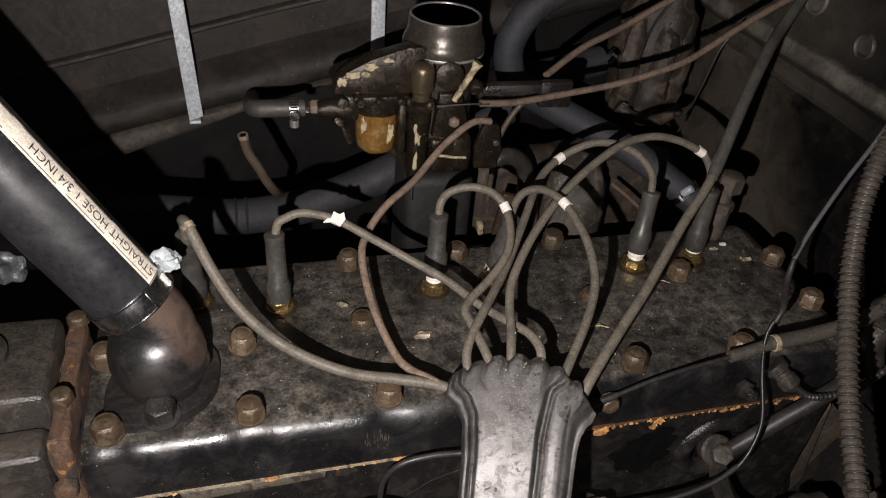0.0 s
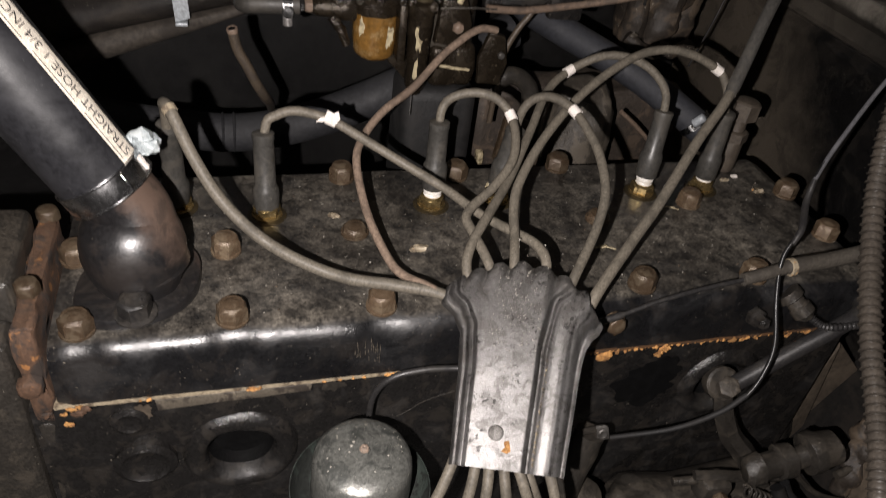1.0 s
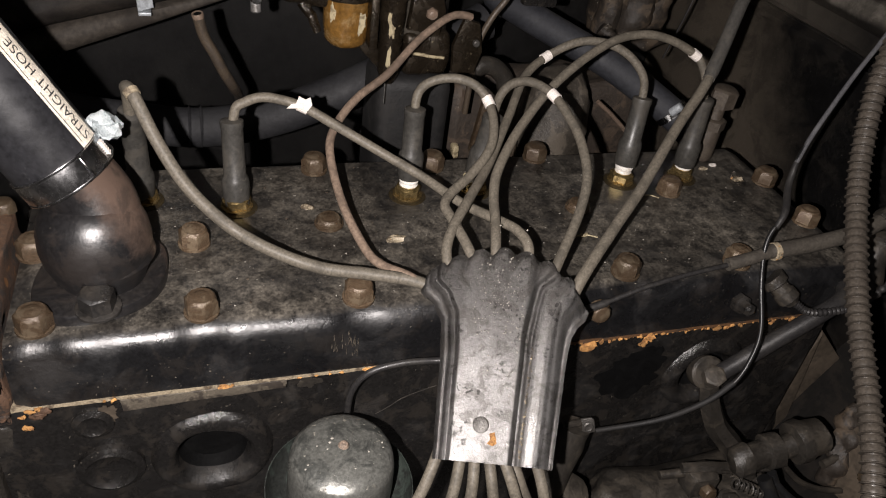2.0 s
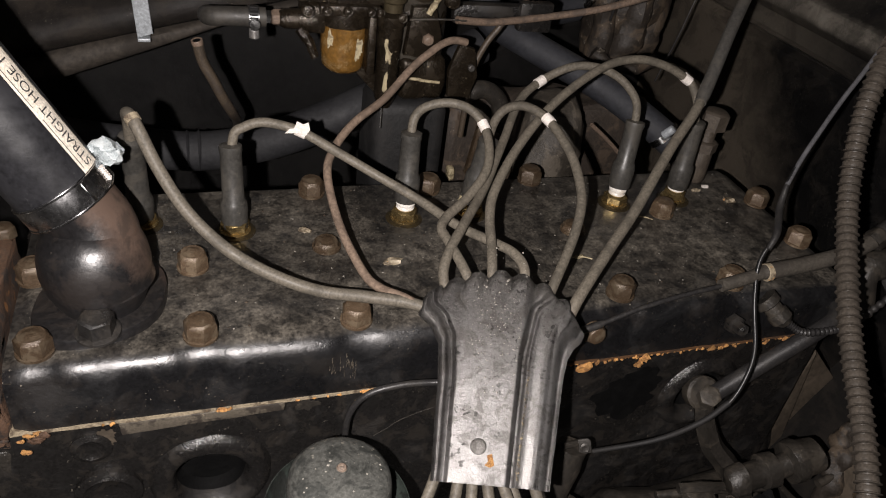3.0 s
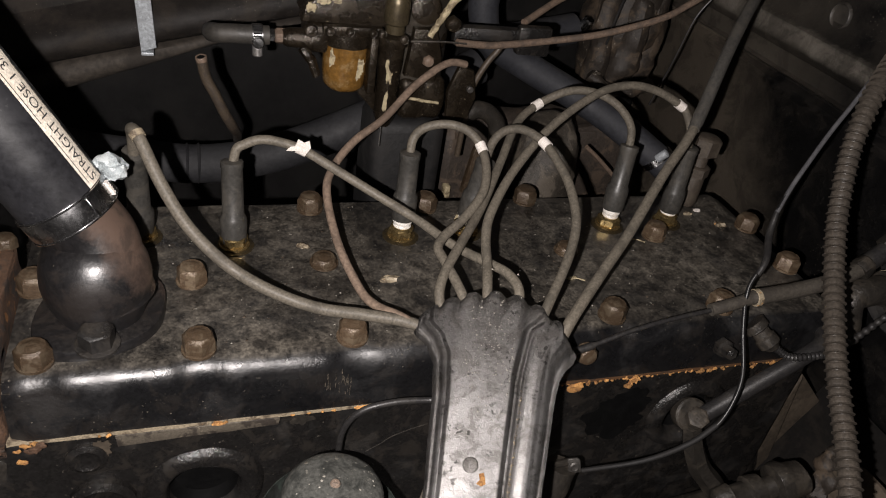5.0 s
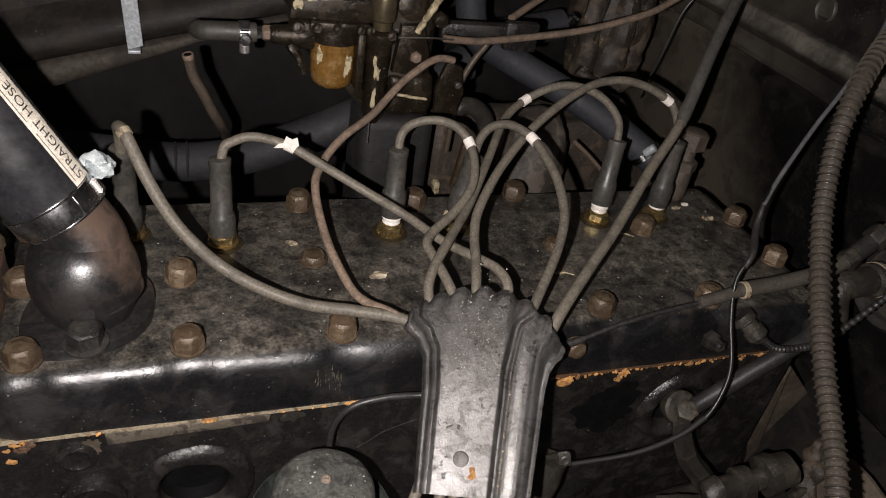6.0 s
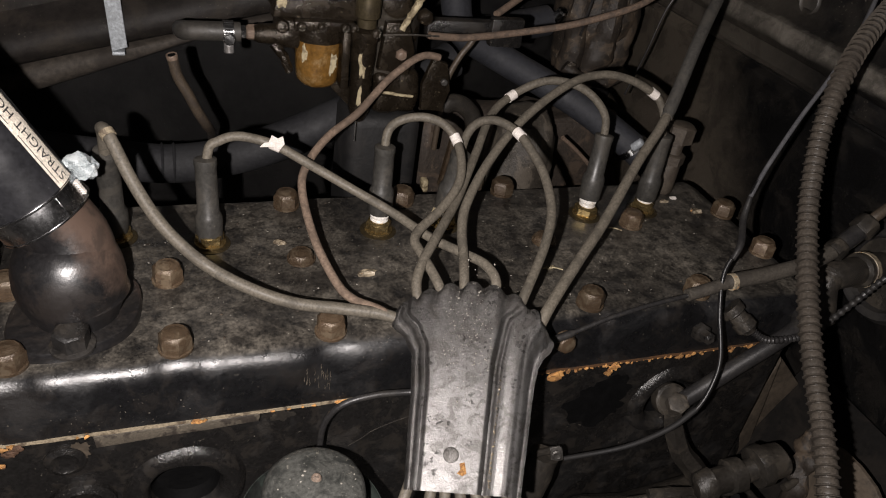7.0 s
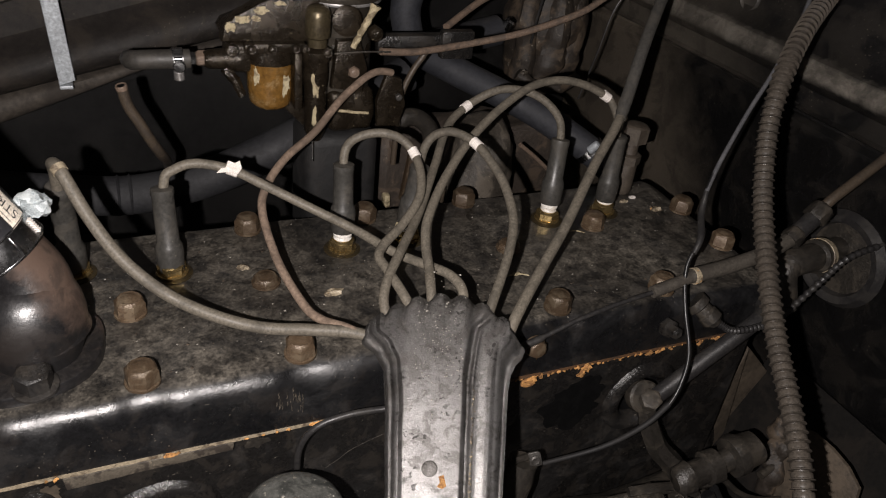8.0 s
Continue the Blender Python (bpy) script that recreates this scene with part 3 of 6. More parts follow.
def gasket():
    bm = bmesh.new()
    n = 160
    rows = []
    for i in range(n + 1):
        x = -0.284 + 0.646 * i / n
        d = 0.0004 * noise.noise(Vector((x * 90, 0, 0)))
        t = 0.0009 * noise.noise(Vector((x * 60, 4, 0)))
        rows.append([bm.verts.new(p) for p in ((x, 0.30, -0.0478), (x, 0.2640 + 0.7 * d, -0.0478), (x, 0.2638 + 0.7 * d, -0.0502 - t), (x, 0.30, -0.0505))])
    for a, b in zip(rows, rows[1:]):
        for k in range(3):
            bm.faces.new((a[k], b[k], b[k + 1], a[k + 1]))
    g = child("head_gasket", bm, M_GASKET_EDGE, engine, "cream and rust-stained gasket edge")
    lip = [(-0.222, -0.0507), (-0.116, -0.0507), (-0.117, -0.0575), (-0.135, -0.0580), (-0.150, -0.0590), (-0.178, -0.0592), (-0.200, -0.0605), (-0.221, -0.0612)]
    child("gasket_lip", slab(lip, 0.003, (0, 0.2635, 0), (1, 0, 0), (0, 0, 1), 0.0005), M_PLATE, engine, "grey strip of gasket turned down over the block")
    rnd = random.Random(4)
    spots = [(-0.158, 0.0036), (-0.153, 0.0026), (-0.060, 0.0036), (-0.055, 0.0024), (-0.225, 0.0025), (-0.231, 0.002), (-0.268, 0.003)]
    spots += [(0.104 + 0.0033 * k + rnd.uniform(-0.003, 0.003), 0.0006 + 0.0022 * rnd.random() ** 2.6) for k in range(76)]
    spots += [(-0.11 + 0.011 * k + rnd.uniform(-0.004, 0.004), 0.0008 + 0.001 * rnd.random()) for k in range(8)]
    spots += [(0.115, 0.0048), (0.118, 0.0036), (0.165, 0.0046), (0.169, 0.0040), (0.167, 0.003)]
    for x, s in spots:
        hang = s * rnd.uniform(0.1, 1.1) * (x > 0) + 0.004 * (0.1645 < x < 0.1675)
        b = bmesh.new()
        bmesh.ops.create_icosphere(b, subdivisions=2, radius=s, matrix=Matrix.Translation((x, 0.2632, -0.0492 - hang)) @ Matrix.Diagonal((rnd.uniform(0.7, 1.5), 0.30, rnd.uniform(0.6, 1.3) if x > 0 else 0.5, 1)))
        roughen(b, s * 0.75, 620, x)
        child("rust_flake", b, M_ORANGE, g)


gasket()


def ragged(cx, cz, w, h, y, seed, thick=0.0005):
    """A ragged flake of paint or a stain on a face that looks towards the near side."""
    out = []
    for k in range(44):
        a = 2 * math.pi * k / 44
        p = Vector((math.cos(a), math.sin(a), seed * 1.7))
        q = 0.78 + 0.42 * noise.noise(p * 1.3) + 0.26 * noise.noise(p * 4.1) + 0.14 * noise.noise(p * 11)
        out.append((cx + w * q * math.cos(a), cz + h * q * math.sin(a)))
    return slab(out, thick, (0, y, 0), (1, 0, 0), (0, 0, 1))


CORE_HOLES = ((-0.167, -0.121, 0.033), (0.243, -0.108, 0.031), (0.045, -0.121, 0.033))


def engine_block():
    bm = bmesh.new()
    nx, nz = 110, 60
    vs = []
    for i in range(nx + 1):
        x = -0.30 + 0.655 * i / nx
        col = []
        for j in range(nz + 1):
            z = -0.0508 - 0.40 * j / nz
            y = 0.2680 + 0.0012 * noise.noise(Vector((x * 25, z * 25, 0)))
            col.append(bm.verts.new((x, y, z)))
        vs.append(col)
    for i in range(nx):
        for j in range(nz):
            q = (vs[i][j], vs[i][j + 1], vs[i + 1][j + 1], vs[i + 1][j])
            if not any(math.hypot(sum(v.co.x for v in q) / 4 - cx, sum(v.co.z for v in q) / 4 - cz) < cr * 1.08 for cx, cz, cr in CORE_HOLES):
                bm.faces.new(q)
    back = [bm.verts.new((x, 0.50, z)) for x, z in ((-0.30, -0.0508), (-0.30, -0.4508), (0.355, -0.4508), (0.355, -0.0508))]
    bm.faces.new((back[0], back[1], *reversed(vs[0])))
    bm.faces.new((back[2], back[3], *vs[-1]))
    bm.faces.new((back[3], back[0], *[c[0] for c in vs]))
    bm.faces.new((back[1], back[2], *reversed([c[-1] for c in vs])))
    bm.faces.new(back)
    bmesh.ops.recalc_face_normals(bm, faces=bm.faces)
    blk = child("engine_block", bm, M_BLOCK, engine, "oily black cast-iron block")
    child("cast_boss", lathe([(0.013, 0), (0.013, 0.003), (0.009, 0.005), (0.006, 0.003)], (-0.241, 0.269, -0.073), (0, -1, 0), 20), M_BLOCK, blk)
    child("cast_boss", lathe([(0.022, 0), (0.022, 0.005), (0.017, 0.008), (0.012, 0.004)], (-0.235, 0.269, -0.118), (0, -1, 0), 22), M_BLOCK, blk)
    for cx, cz, cr in CORE_HOLES:
        prof = [(cr * 0.74, -0.007), (cr * 0.78, -0.001), (cr * 0.85, 0.0040), (cr * 0.95, 0.0060), (cr * 1.06, 0.0060), (cr * 1.18, 0.0042), (cr * 1.27, 0.001), (cr * 1.33, -0.002)]
        ring = roughen(lathe(prof, (cx, 0.268, cz), (0, -1, 0), 48, closed=False), 0.0016, 60, cx)
        child("core_ring", ring, M_BLOCK, blk, "cast ring round a core plug")
        # matt black stands in for the shade inside the dished recess
        child("core_plug", lathe([(cr * 0.80, -0.004), (cr * 0.74, -0.010), (cr * 0.66, -0.0165), (0.0, -0.0175)], (cx, 0.268, cz), (0, -1, 0), 32, closed=False), M_MATT_BLACK, blk, "dished core plug, its recess shade coloured black")
    child("oil_stain", ragged(0.168, -0.096, 0.036, 0.032, 0.2662, 21), M_MATT_BLACK, blk, "ragged matt black patch", 0)
    child("scratch", tube([(-0.050, 0.2672, -0.1025), (-0.040, 0.2674, -0.0965), (-0.031, 0.2676, -0.0898), (-0.016, 0.2676, -0.0838), (-0.003, 0.2676, -0.0800)], 0.00035, 6), M_GREASE, blk, "pale scratch")
    child("smudge", ragged(-0.1004, -0.0590, 0.011, 0.006, 0.2668, 7), M_GREASE, blk, "dusty grey smudge", 0)
    child("smudge", ragged(-0.232, -0.066, 0.009, 0.012, 0.2668, 3), M_WEB, blk, "yellowish dried stain", 0)
    # manifold along the far side
    man = block((-0.27, 0.47, -0.20), (0.34, 0.53, -0.055), 0.02, 3)
    bmesh.ops.subdivide_edges(man, edges=man.edges[:], cuts=3, use_grid_fill=True)
    roughen(man, 0.006, 25, 2)
    child("manifold", man, M_BLOCK, engine, "dark cast manifold behind the head")
    dome = lathe([(0.044, -0.12), (0.042, -0.03), (0.039, 0.0), (0.036, 0.025), (0.030, 0.042), (0.018, 0.052), (0.0, 0.055)], (0.186, 0.535, 0.0), (0.05, 0, 1), 40)
    bmesh.ops.subdivide_edges(dome, edges=dome.edges[:], cuts=1, use_grid_fill=True)
    child("manifold_outlet", roughen(dome, 0.007, 42, 2), M_CAST, engine, "mottled grey-brown cast outlet")
    back = block((0.085, 0.575, -0.20), (0.335, 0.635, 0.022), 0.015, 3)
    bmesh.ops.subdivide_edges(back, edges=back.edges[:], cuts=4, use_grid_fill=True)
    child("exhaust_manifold", roughen(back, 0.022, 24, 5), M_CASTDARK, engine, "rusty brown exhaust manifold")
    child("bracket_plate", roughen(slab([(0.092, -0.02), (0.128, -0.02), (0.122, 0.022), (0.098, 0.030)], 0.006, (0, 0.508, 0), (1, 0, 0), (0, 0, 1), 0.001), 0.001, 80), M_BOLT, engine, "rusty bracket plate")
    child("heat_rod", tube([(0.222, 0.512, 0.030), (0.243, 0.511, 0.014), (0.268, 0.510, -0.008)], 0.0022, 8), M_COPPER, engine, "thin brown rod")
    child("heat_rod", tube([(0.136, 0.505, 0.05), (0.134, 0.505, 0.02), (0.138, 0.505, -0.03)], 0.0028, 8), M_BROWN, engine, "thin brown rod")
    for x in (0.07, 0.11):
        child("manifold_clamp", block((x - 0.012, 0.475, -0.07), (x + 0.012, 0.505, -0.028), 0.003), M_BOLT, engine)
    bell = lathe([(0.15, 0), (0.15, 0.02), (0.13, 0.05), (0.11, 0.09)], (0.350, 0.42, -0.25), (1, 0, 0), 36)
    child("bell_housing", bell, M_BLOCK, engine, "dark bell housing")
    web = slab([(0.385, -0.098), (0.352, -0.25), (0.405, -0.25)], 0.006, (0, 0.285, 0), (1, 0, 0.0), (0, 0, 1), 0.002)
    child("web", roughen(web, 0.002, 40), M_WEB, engine, "dusty brown casting web")
    web = slab([(0.388, -0.098), (0.412, -0.25), (0.448, -0.22), (0.440, -0.15)], 0.006, (0, 0.292, 0), (1, 0, 0.0), (0, 0, 1), 0.002)
    child("web", roughen(web, 0.002, 40), M_WEB, engine, "dusty brown casting web")


engine_block()


# ---------------------------------------------------------------- front housing with rust
def front_housing():
    th = thing("pump_housing", "dark cast housing with a flaking rust flange at the engine's front", "pump", at=(-0.36, 0.33, -0.05))
    b = block((-0.46, 0.293, -0.30), (-0.2985, 0.378, 0.035), 0.006, 3)
    bmesh.ops.subdivide_edges(b, edges=b.edges[:], cuts=4, use_grid_fill=True)
    roughen(b, 0.0025, 45)
    child("body", b, M_GREASE, th, "greasy cast body")
    f = block((-0.298, 0.266, -0.066), (-0.2845, 0.392, 0.020), 0.003, 2)
    bmesh.ops.subdivide_edges(f, edges=f.edges[:], cuts=9, use_grid_fill=True)
    roughen(f, 0.004, 60, 3)
    roughen(f, 0.0015, 260, 5)
    child("flange", f, M_RUST, th, "flange covered in flaking brown rust")
    foot = block((-0.299, 0.268, -0.27), (-0.287, 0.390, -0.067), 0.003, 2)
    bmesh.ops.subdivide_edges(foot, edges=foot.edges[:], cuts=5, use_grid_fill=True)
    child("flange_foot", roughen(foot, 0.003, 60, 6), M_GREASE, th, "black foot of the flange")
    rnd = random.Random(9)
    for k in range(9):
        crust = bmesh.new()
        c = (rnd.uniform(-0.292, -0.262), 0.2625, -0.050 - 0.016 * rnd.random() ** 1.5)
        bmesh.ops.create_icosphere(crust, subdivisions=2, radius=0.0016 + 0.0022 * rnd.random(), matrix=Matrix.Translation(c) @ Matrix.Diagonal((1.3, 0.5, 0.8, 1)))
        child("rust_scab", roughen(crust, 0.0016, 420, k), M_ORANGE if k % 3 == 0 else M_RUST, th, "scab of orange rust")
    s = block((-0.46, 0.262, -0.30), (-0.300, 0.2935, 0.010), 0.008, 3)
    bmesh.ops.subdivide_edges(s, edges=s.edges[:], cuts=3, use_grid_fill=True)
    roughen(s, 0.002, 40)
    child("front_step", s, M_GREASE, th, "black step of the casting")
    for x, y, z in ((-0.291, 0.300, 0.022), (-0.291, 0.385, 0.018)):
        child("flange_bolt", hex_bm((x, y, z), (0, 0, 1), 0.014, 0.009, 0.0), M_BOLT, th)
    child("flange_bolt", hex_bm((-0.292, 0.264, -0.022), (0, -1, 0), 0.014, 0.009, 0.0), M_RUST, th)
    child("bearing_boss", lathe([(0.022, 0), (0.022, 0.006), (0.016, 0.009), (0.014, 0.004)], (-0.350, 0.338, 0.034), (0, 0, 1), 24), M_GREASE, th)
    return th


front_housing()


# ---------------------------------------------------------------- outlet elbow and top hose
HOSE_AT, HOSE_DIR = Vector((-0.236, 0.330, 0.077)), Vector((-0.50, 0.08, 0.86)).normalized()


def elbow():
    th = thing("water_outlet_elbow", "black and brown cast water outlet elbow bolted on the head", "pipe", at=(-0.228, 0.327, 0.0))
    prof = [(0.0250, 0.004), (0.0268, 0.010), (0.0300, 0.017), (0.0328, 0.026), (0.0338, 0.036), (0.0328, 0.046), (0.0296, 0.056), (0.023, 0.064), (0.012, 0.069), (0.0, 0.070)]
    child("bulb", lathe(prof, (-0.226, 0.322, 0.0), (-0.06, 0.02, 1), 40), M_ELBOW, th, "glossy black bulb")
    path = smooth_path([(-0.223, 0.322, 0.022), (-0.225, 0.323, 0.040), HOSE_AT - HOSE_DIR * 0.018, HOSE_AT + HOSE_DIR * 0.012], 8)
    child("neck", sweep(bmesh.new(), path, lambda s: 0.0300 - 0.0055 * min(1.0, s * 1.3), 36), M_ELBOW, th, "brown primed neck")
    out = []
    for k in range(48):
        a = 2 * math.pi * k / 48
        q = 0.039 + 0.0085 * abs(math.cos(a - 0.85)) ** 6
        out.append((q * math.cos(a), q * math.sin(a)))
    child("flange", slab(out, 0.008, (-0.228, 0.323, 0.0085), (1, 0, 0), (0, 1, 0), 0.002), M_ELBOW, th, "oval flange")
    child("flange_bolt", hex_bm((-0.228, 0.2870, 0.0085), (0, -0.08, 1), 0.0190, 0.013, 0.0135, 0.3, 0.0014), M_BLOCK, th, "black flange bolt")
    child("flange_bolt", hex_bm((-0.214, 0.362, 0.0085), (0, 0, 1), 0.018, 0.012, 0.012, 0.3), M_ELBOW, th, "black flange bolt")
    return th


elbow()


def text_bm(body, size):
    cu = bpy.data.curves.new("lettering", "FONT")
    cu.body, cu.size, cu.align_x, cu.align_y = body, size, "LEFT", "CENTER"
    ob = bpy.data.objects.new("lettering", cu)
    scene.collection.objects.link(ob)
    me = ob.to_mesh()
    bm = bmesh.new()
    bm.from_mesh(me)
    ob.to_mesh_clear()
    bpy.data.objects.remove(ob)
    bpy.data.curves.remove(cu)
    return bm


def top_hose():
    th = thing("radiator_hose", "new straight black rubber radiator hose with a printed paper label", "hose", at=tuple(HOSE_AT))
    R, x, y, d = 0.0275, None, None, HOSE_DIR
    toward = (Vector((-0.17, -0.11, 0.36)) - HOSE_AT)
    x = (toward - d * toward.dot(d)).normalized()      # faces the open side of the bay
    y = x.cross(d)                                     # along the hose's girth
    prof = [(0.0245, 0.0), (R - 0.001, 0.0), (R, 0.001), (R, 0.34), (R - 0.004, 0.341)]
    child("hose", lathe(prof, HOSE_AT + d * 0.0, d, 48), M_HOSE, th)

    def wrap(bm, turn, lift):
        for v in bm.verts:
            a = v.co.y / R + turn
            v.co = HOSE_AT + d * v.co.x + (R + lift + v.co.z) * (math.cos(a) * x + math.sin(a) * y)
        return bm

    TURN = -0.86
    lab = bmesh.new()
    cols, rws = 60, 8
    g = [[lab.verts.new((0.016 + 0.30 * i / cols, -0.0078 + 0.0156 * j / rws, 0)) for j in range(rws + 1)] for i in range(cols + 1)]
    for i in range(cols):
        for j in range(rws):
            lab.faces.new((g[i][j], g[i + 1][j], g[i + 1][j + 1], g[i][j + 1]))
    label = child("label", wrap(lab, TURN, 0.0004), M_LABEL, th, "cream paper label strip with black print")
    t = text_bm("STRAIGHT HOSE 1 3/4 INCH", 0.0088)
    for v in t.verts:
        v.co.x = 0.019 + v.co.x
    bmesh.ops.subdivide_edges(t, edges=t.edges[:], cuts=1)
    child("lettering", wrap(t, TURN, 0.0008), M_INK, label, "black capitals", 0)
    for k in range(7):
        for side in (-1, 1):
            b = bmesh.new()
            x0 = 0.020 + 0.042 * k
            q = [b.verts.new((x0 + 0.034 * i / 6, side * 0.0062 + w, 0)) for i in range(7) for w in (-0.00025, 0.00025)]
            for i in range(6):
                b.faces.new((q[2 * i], q[2 * i + 2], q[2 * i + 3], q[2 * i + 1]))
            child("printed_rule", wrap(b, TURN, 0.0008), M_INK, label, "", 0)
    # worm-drive clamp
    cl = [(R - 0.0005, 0.001), (R + 0.0010, 0.001), (R + 0.0014, 0.0025), (R + 0.0014, 0.0155), (R + 0.0010, 0.017), (R - 0.0005, 0.017)]
    clamp = child("hose_clamp", lathe(cl, HOSE_AT, d, 48), M_BAND_STEEL, th, "shiny steel worm-drive clamp")
    for h in (0.0012, 0.0160):
        child("clamp_edge", lathe([(R + 0.0008, h - 0.0008), (R + 0.0018, h - 0.0004), (R + 0.0018, h + 0.0004), (R + 0.0008, h + 0.0008)], HOSE_AT, d, 48), M_CHROME, clamp, "bright rolled edge")
    tail = (math.cos(-0.35) * x + math.sin(-0.35) * y)
    bump = slab([(-0.0065, -0.0011), (0.0065, -0.0011), (0.0065, 0.0011), (-0.0065, 0.0011)], 0.0012, HOSE_AT + d * 0.0088 + tail * (R + 0.0026), d, d.cross(tail) * -1, 0.0003)
    child("clamp_tongue", bump, M_CHROME, clamp, "bright end of the band")
    side = (math.cos(-1.35) * x + math.sin(-1.35) * y)
    for k in range(6):
        p = HOSE_AT + d * (0.0045 + 0.0016 * k) + (R + 0.0018) * (math.cos(-1.0) * x + math.sin(-1.0) * y)
        child("clamp_slot", block(p - Vector((0.0012, 0.002, 0.0004)), p + Vector((0.0012, 0.002, 0.0004))), M_TAPE, clamp)
    # pale blob of sealing paste by the clamp
    b = bmesh.new()
    bmesh.ops.create_icosphere(b, subdivisions=3, radius=0.0074, matrix=Matrix.Translation(HOSE_AT + d * 0.0145 + side * (R + 0.0065)) @ Matrix.Diagonal((1.35, 0.9, 0.9, 1)))
    roughen(b, 0.006, 120, 1)
    roughen(b, 0.004, 300, 2)
    child("tape_wad", b, M_WAD, th, "crumpled wad of pale tape")
    return th


top_hose()


# ---------------------------------------------------------------- spark plugs
def spark_plug():
    th = thing("spark_plug", "spark plug with ribbed white porcelain and a golden shell", "spark plug", "plugs along the head")
    child("seat", lathe([(0.0155, -0.001), (0.0155, 0.0006), (0.0130, 0.0012), (0.0, 0.0013)], sides=24), M_SEAT, th, "stained seat ring")
    child("shell", hex_bm((0, 0, 0.0028), (0, 0, 1), 0.0190, 0.0085, 0.0), M_BRASS, th, "golden hexagonal shell")
    child("washer", lathe([(0.0118, 0.0008), (0.0122, 0.0014), (0.0122, 0.0024), (0.0112, 0.0030)], sides=26), M_BRASS, th, "golden sealing washer")
    child("insulator", lathe([(0.0070, 0.0105), (0.0076, 0.0118), (0.0066, 0.0126), (0.0064, 0.0136), (0.0078, 0.0146), (0.0080, 0.0162), (0.0064, 0.0176), (0.0062, 0.019), (0.0078, 0.0205), (0.0050, 0.0225), (0.004, 0.026), (0.0, 0.026)], sides=22), M_PORCELAIN, th, "white porcelain insulator")
    return th


PLUGS = [(-0.205, 0.418), (-0.137, 0.402), (0.0, 0.406), (0.059, 0.409), (0.203, 0.411), (0.268, 0.413)]
first_plug = spark_plug()
first_plug.location = (*PLUGS[0], 0.0)
for px, py in PLUGS[1:]:
    copy_thing(first_plug, pose(px, py, 0.0, 0, 0, 40 * px * 10))


# ---------------------------------------------------------------- ignition cables
def band(bm, path, i, r, length=0.008):
    """A short sleeve round a path at its sample i."""
    d = (path[i + 1] - path[i - 1]).normalized()
    return lathe([(r - 0.0006, -length / 2), (r, -length / 2), (r, length / 2), (r - 0.0006, length / 2)], path[i], d, 16, bm)


def ignition_cable(base, top, pts, tape=None, flag=False, r=0.0036, foot=0.018):
    th = thing("ignition_cable", "dusty grey ignition cable with rubber boot and white tape marker",
               "cable", "ignition cables", (*base, foot))
    b, t = Vector((*base, foot)), Vector(top)
    ax = t - b
    h = ax.length
    child("boot", lathe([(0.0092, 0.0), (0.0098, 0.001), (0.0104, 0.018), (0.0098, 0.022), (0.0083, 0.025), (0.0080, h - 0.006), (0.0086, h - 0.004), (0.0084, h), (0.0045, h + 0.001)], b, ax, 22), M_BOOT, th, "grey rubber plug boot")
    path = smooth_path([t - ax.normalized() * 0.01, *pts], 9)
    child("cable", sweep(bmesh.new(), path, lambda s: r * (1 + 0.03 * noise.noise(Vector((s * 30, base[0] * 50, 0)))), 14), M_CABLE, th)
    if tape:
        i = min(range(1, len(path) - 1), key=lambda k: (path[k] - Vector(tape)).length)
        bm = band(bmesh.new(), path, i, r + 0.0007, 0.0045 if r > 0.004 else 0.008)
        if flag:
            d = (path[i + 1] - path[i - 1]).normalized()
            o = path[i]
            slab([(-0.0125, -0.0065), (-0.004, -0.0050), (0.003, -0.0060), (0.0062, -0.001), (0.0050, 0.0048), (0.0012, 0.0026), (-0.0035, 0.0044), (-0.0050, 0.0), (-0.0085, -0.0018)], 0.0005, o + Vector((0.0, -0.002, 0.0045)), (d - Vector((0, 0, d.z))).normalized(), Vector((0.1, 0.75, 0.65)), 0, bm)
        child("tape_marker", bm, M_GASKET if r > 0.004 else M_TAPE, th, "torn white tape marker" if flag else "white tape marker")
    return th


ignition_cable(PLUGS[0], (-0.204, 0.392, 0.088), [(-0.2035, 0.384, 0.104), (-0.203, 0.373, 0.115), (-0.198, 0.363, 0.112), (-0.186, 0.349, 0.086), (-0.17, 0.332, 0.063), (-0.146, 0.315, 0.043),
               (-0.118, 0.3, 0.031), (-0.09, 0.288, 0.025), (-0.061, 0.278, 0.025), (-0.028, 0.265, 0.024), (-0.010, 0.248, 0.016)], (-0.1995, 0.3665, 0.1135), r=0.0042, foot=0.008)
ignition_cable(PLUGS[1], (-0.138, 0.411, 0.070), [(-0.135, 0.413, 0.078), (-0.128, 0.414, 0.083), (-0.118, 0.415, 0.086), (-0.106, 0.413, 0.086), (-0.087, 0.407, 0.082), (-0.065, 0.397, 0.072),
               (-0.033, 0.379, 0.058), (-0.004, 0.361, 0.046), (0.017, 0.328, 0.043), (0.033, 0.3, 0.047), (0.042, 0.282, 0.049), (0.044, 0.265, 0.046), (0.037, 0.250, 0.032)], (-0.087, 0.407, 0.082), True, foot=0.0035)
ignition_cable(PLUGS[2], (0.0, 0.411, 0.077), [(0.002, 0.415, 0.087), (0.012, 0.418, 0.096), (0.029, 0.414, 0.101), (0.044, 0.406, 0.099), (0.054, 0.397, 0.089), (0.053, 0.377, 0.079), (0.045, 0.359, 0.069),
               (0.026, 0.342, 0.058), (0.007, 0.328, 0.052), (0.0, 0.318, 0.049), (0.001, 0.307, 0.047), (0.005, 0.276, 0.042), (0.008, 0.259, 0.030)], (0.054, 0.397, 0.089))
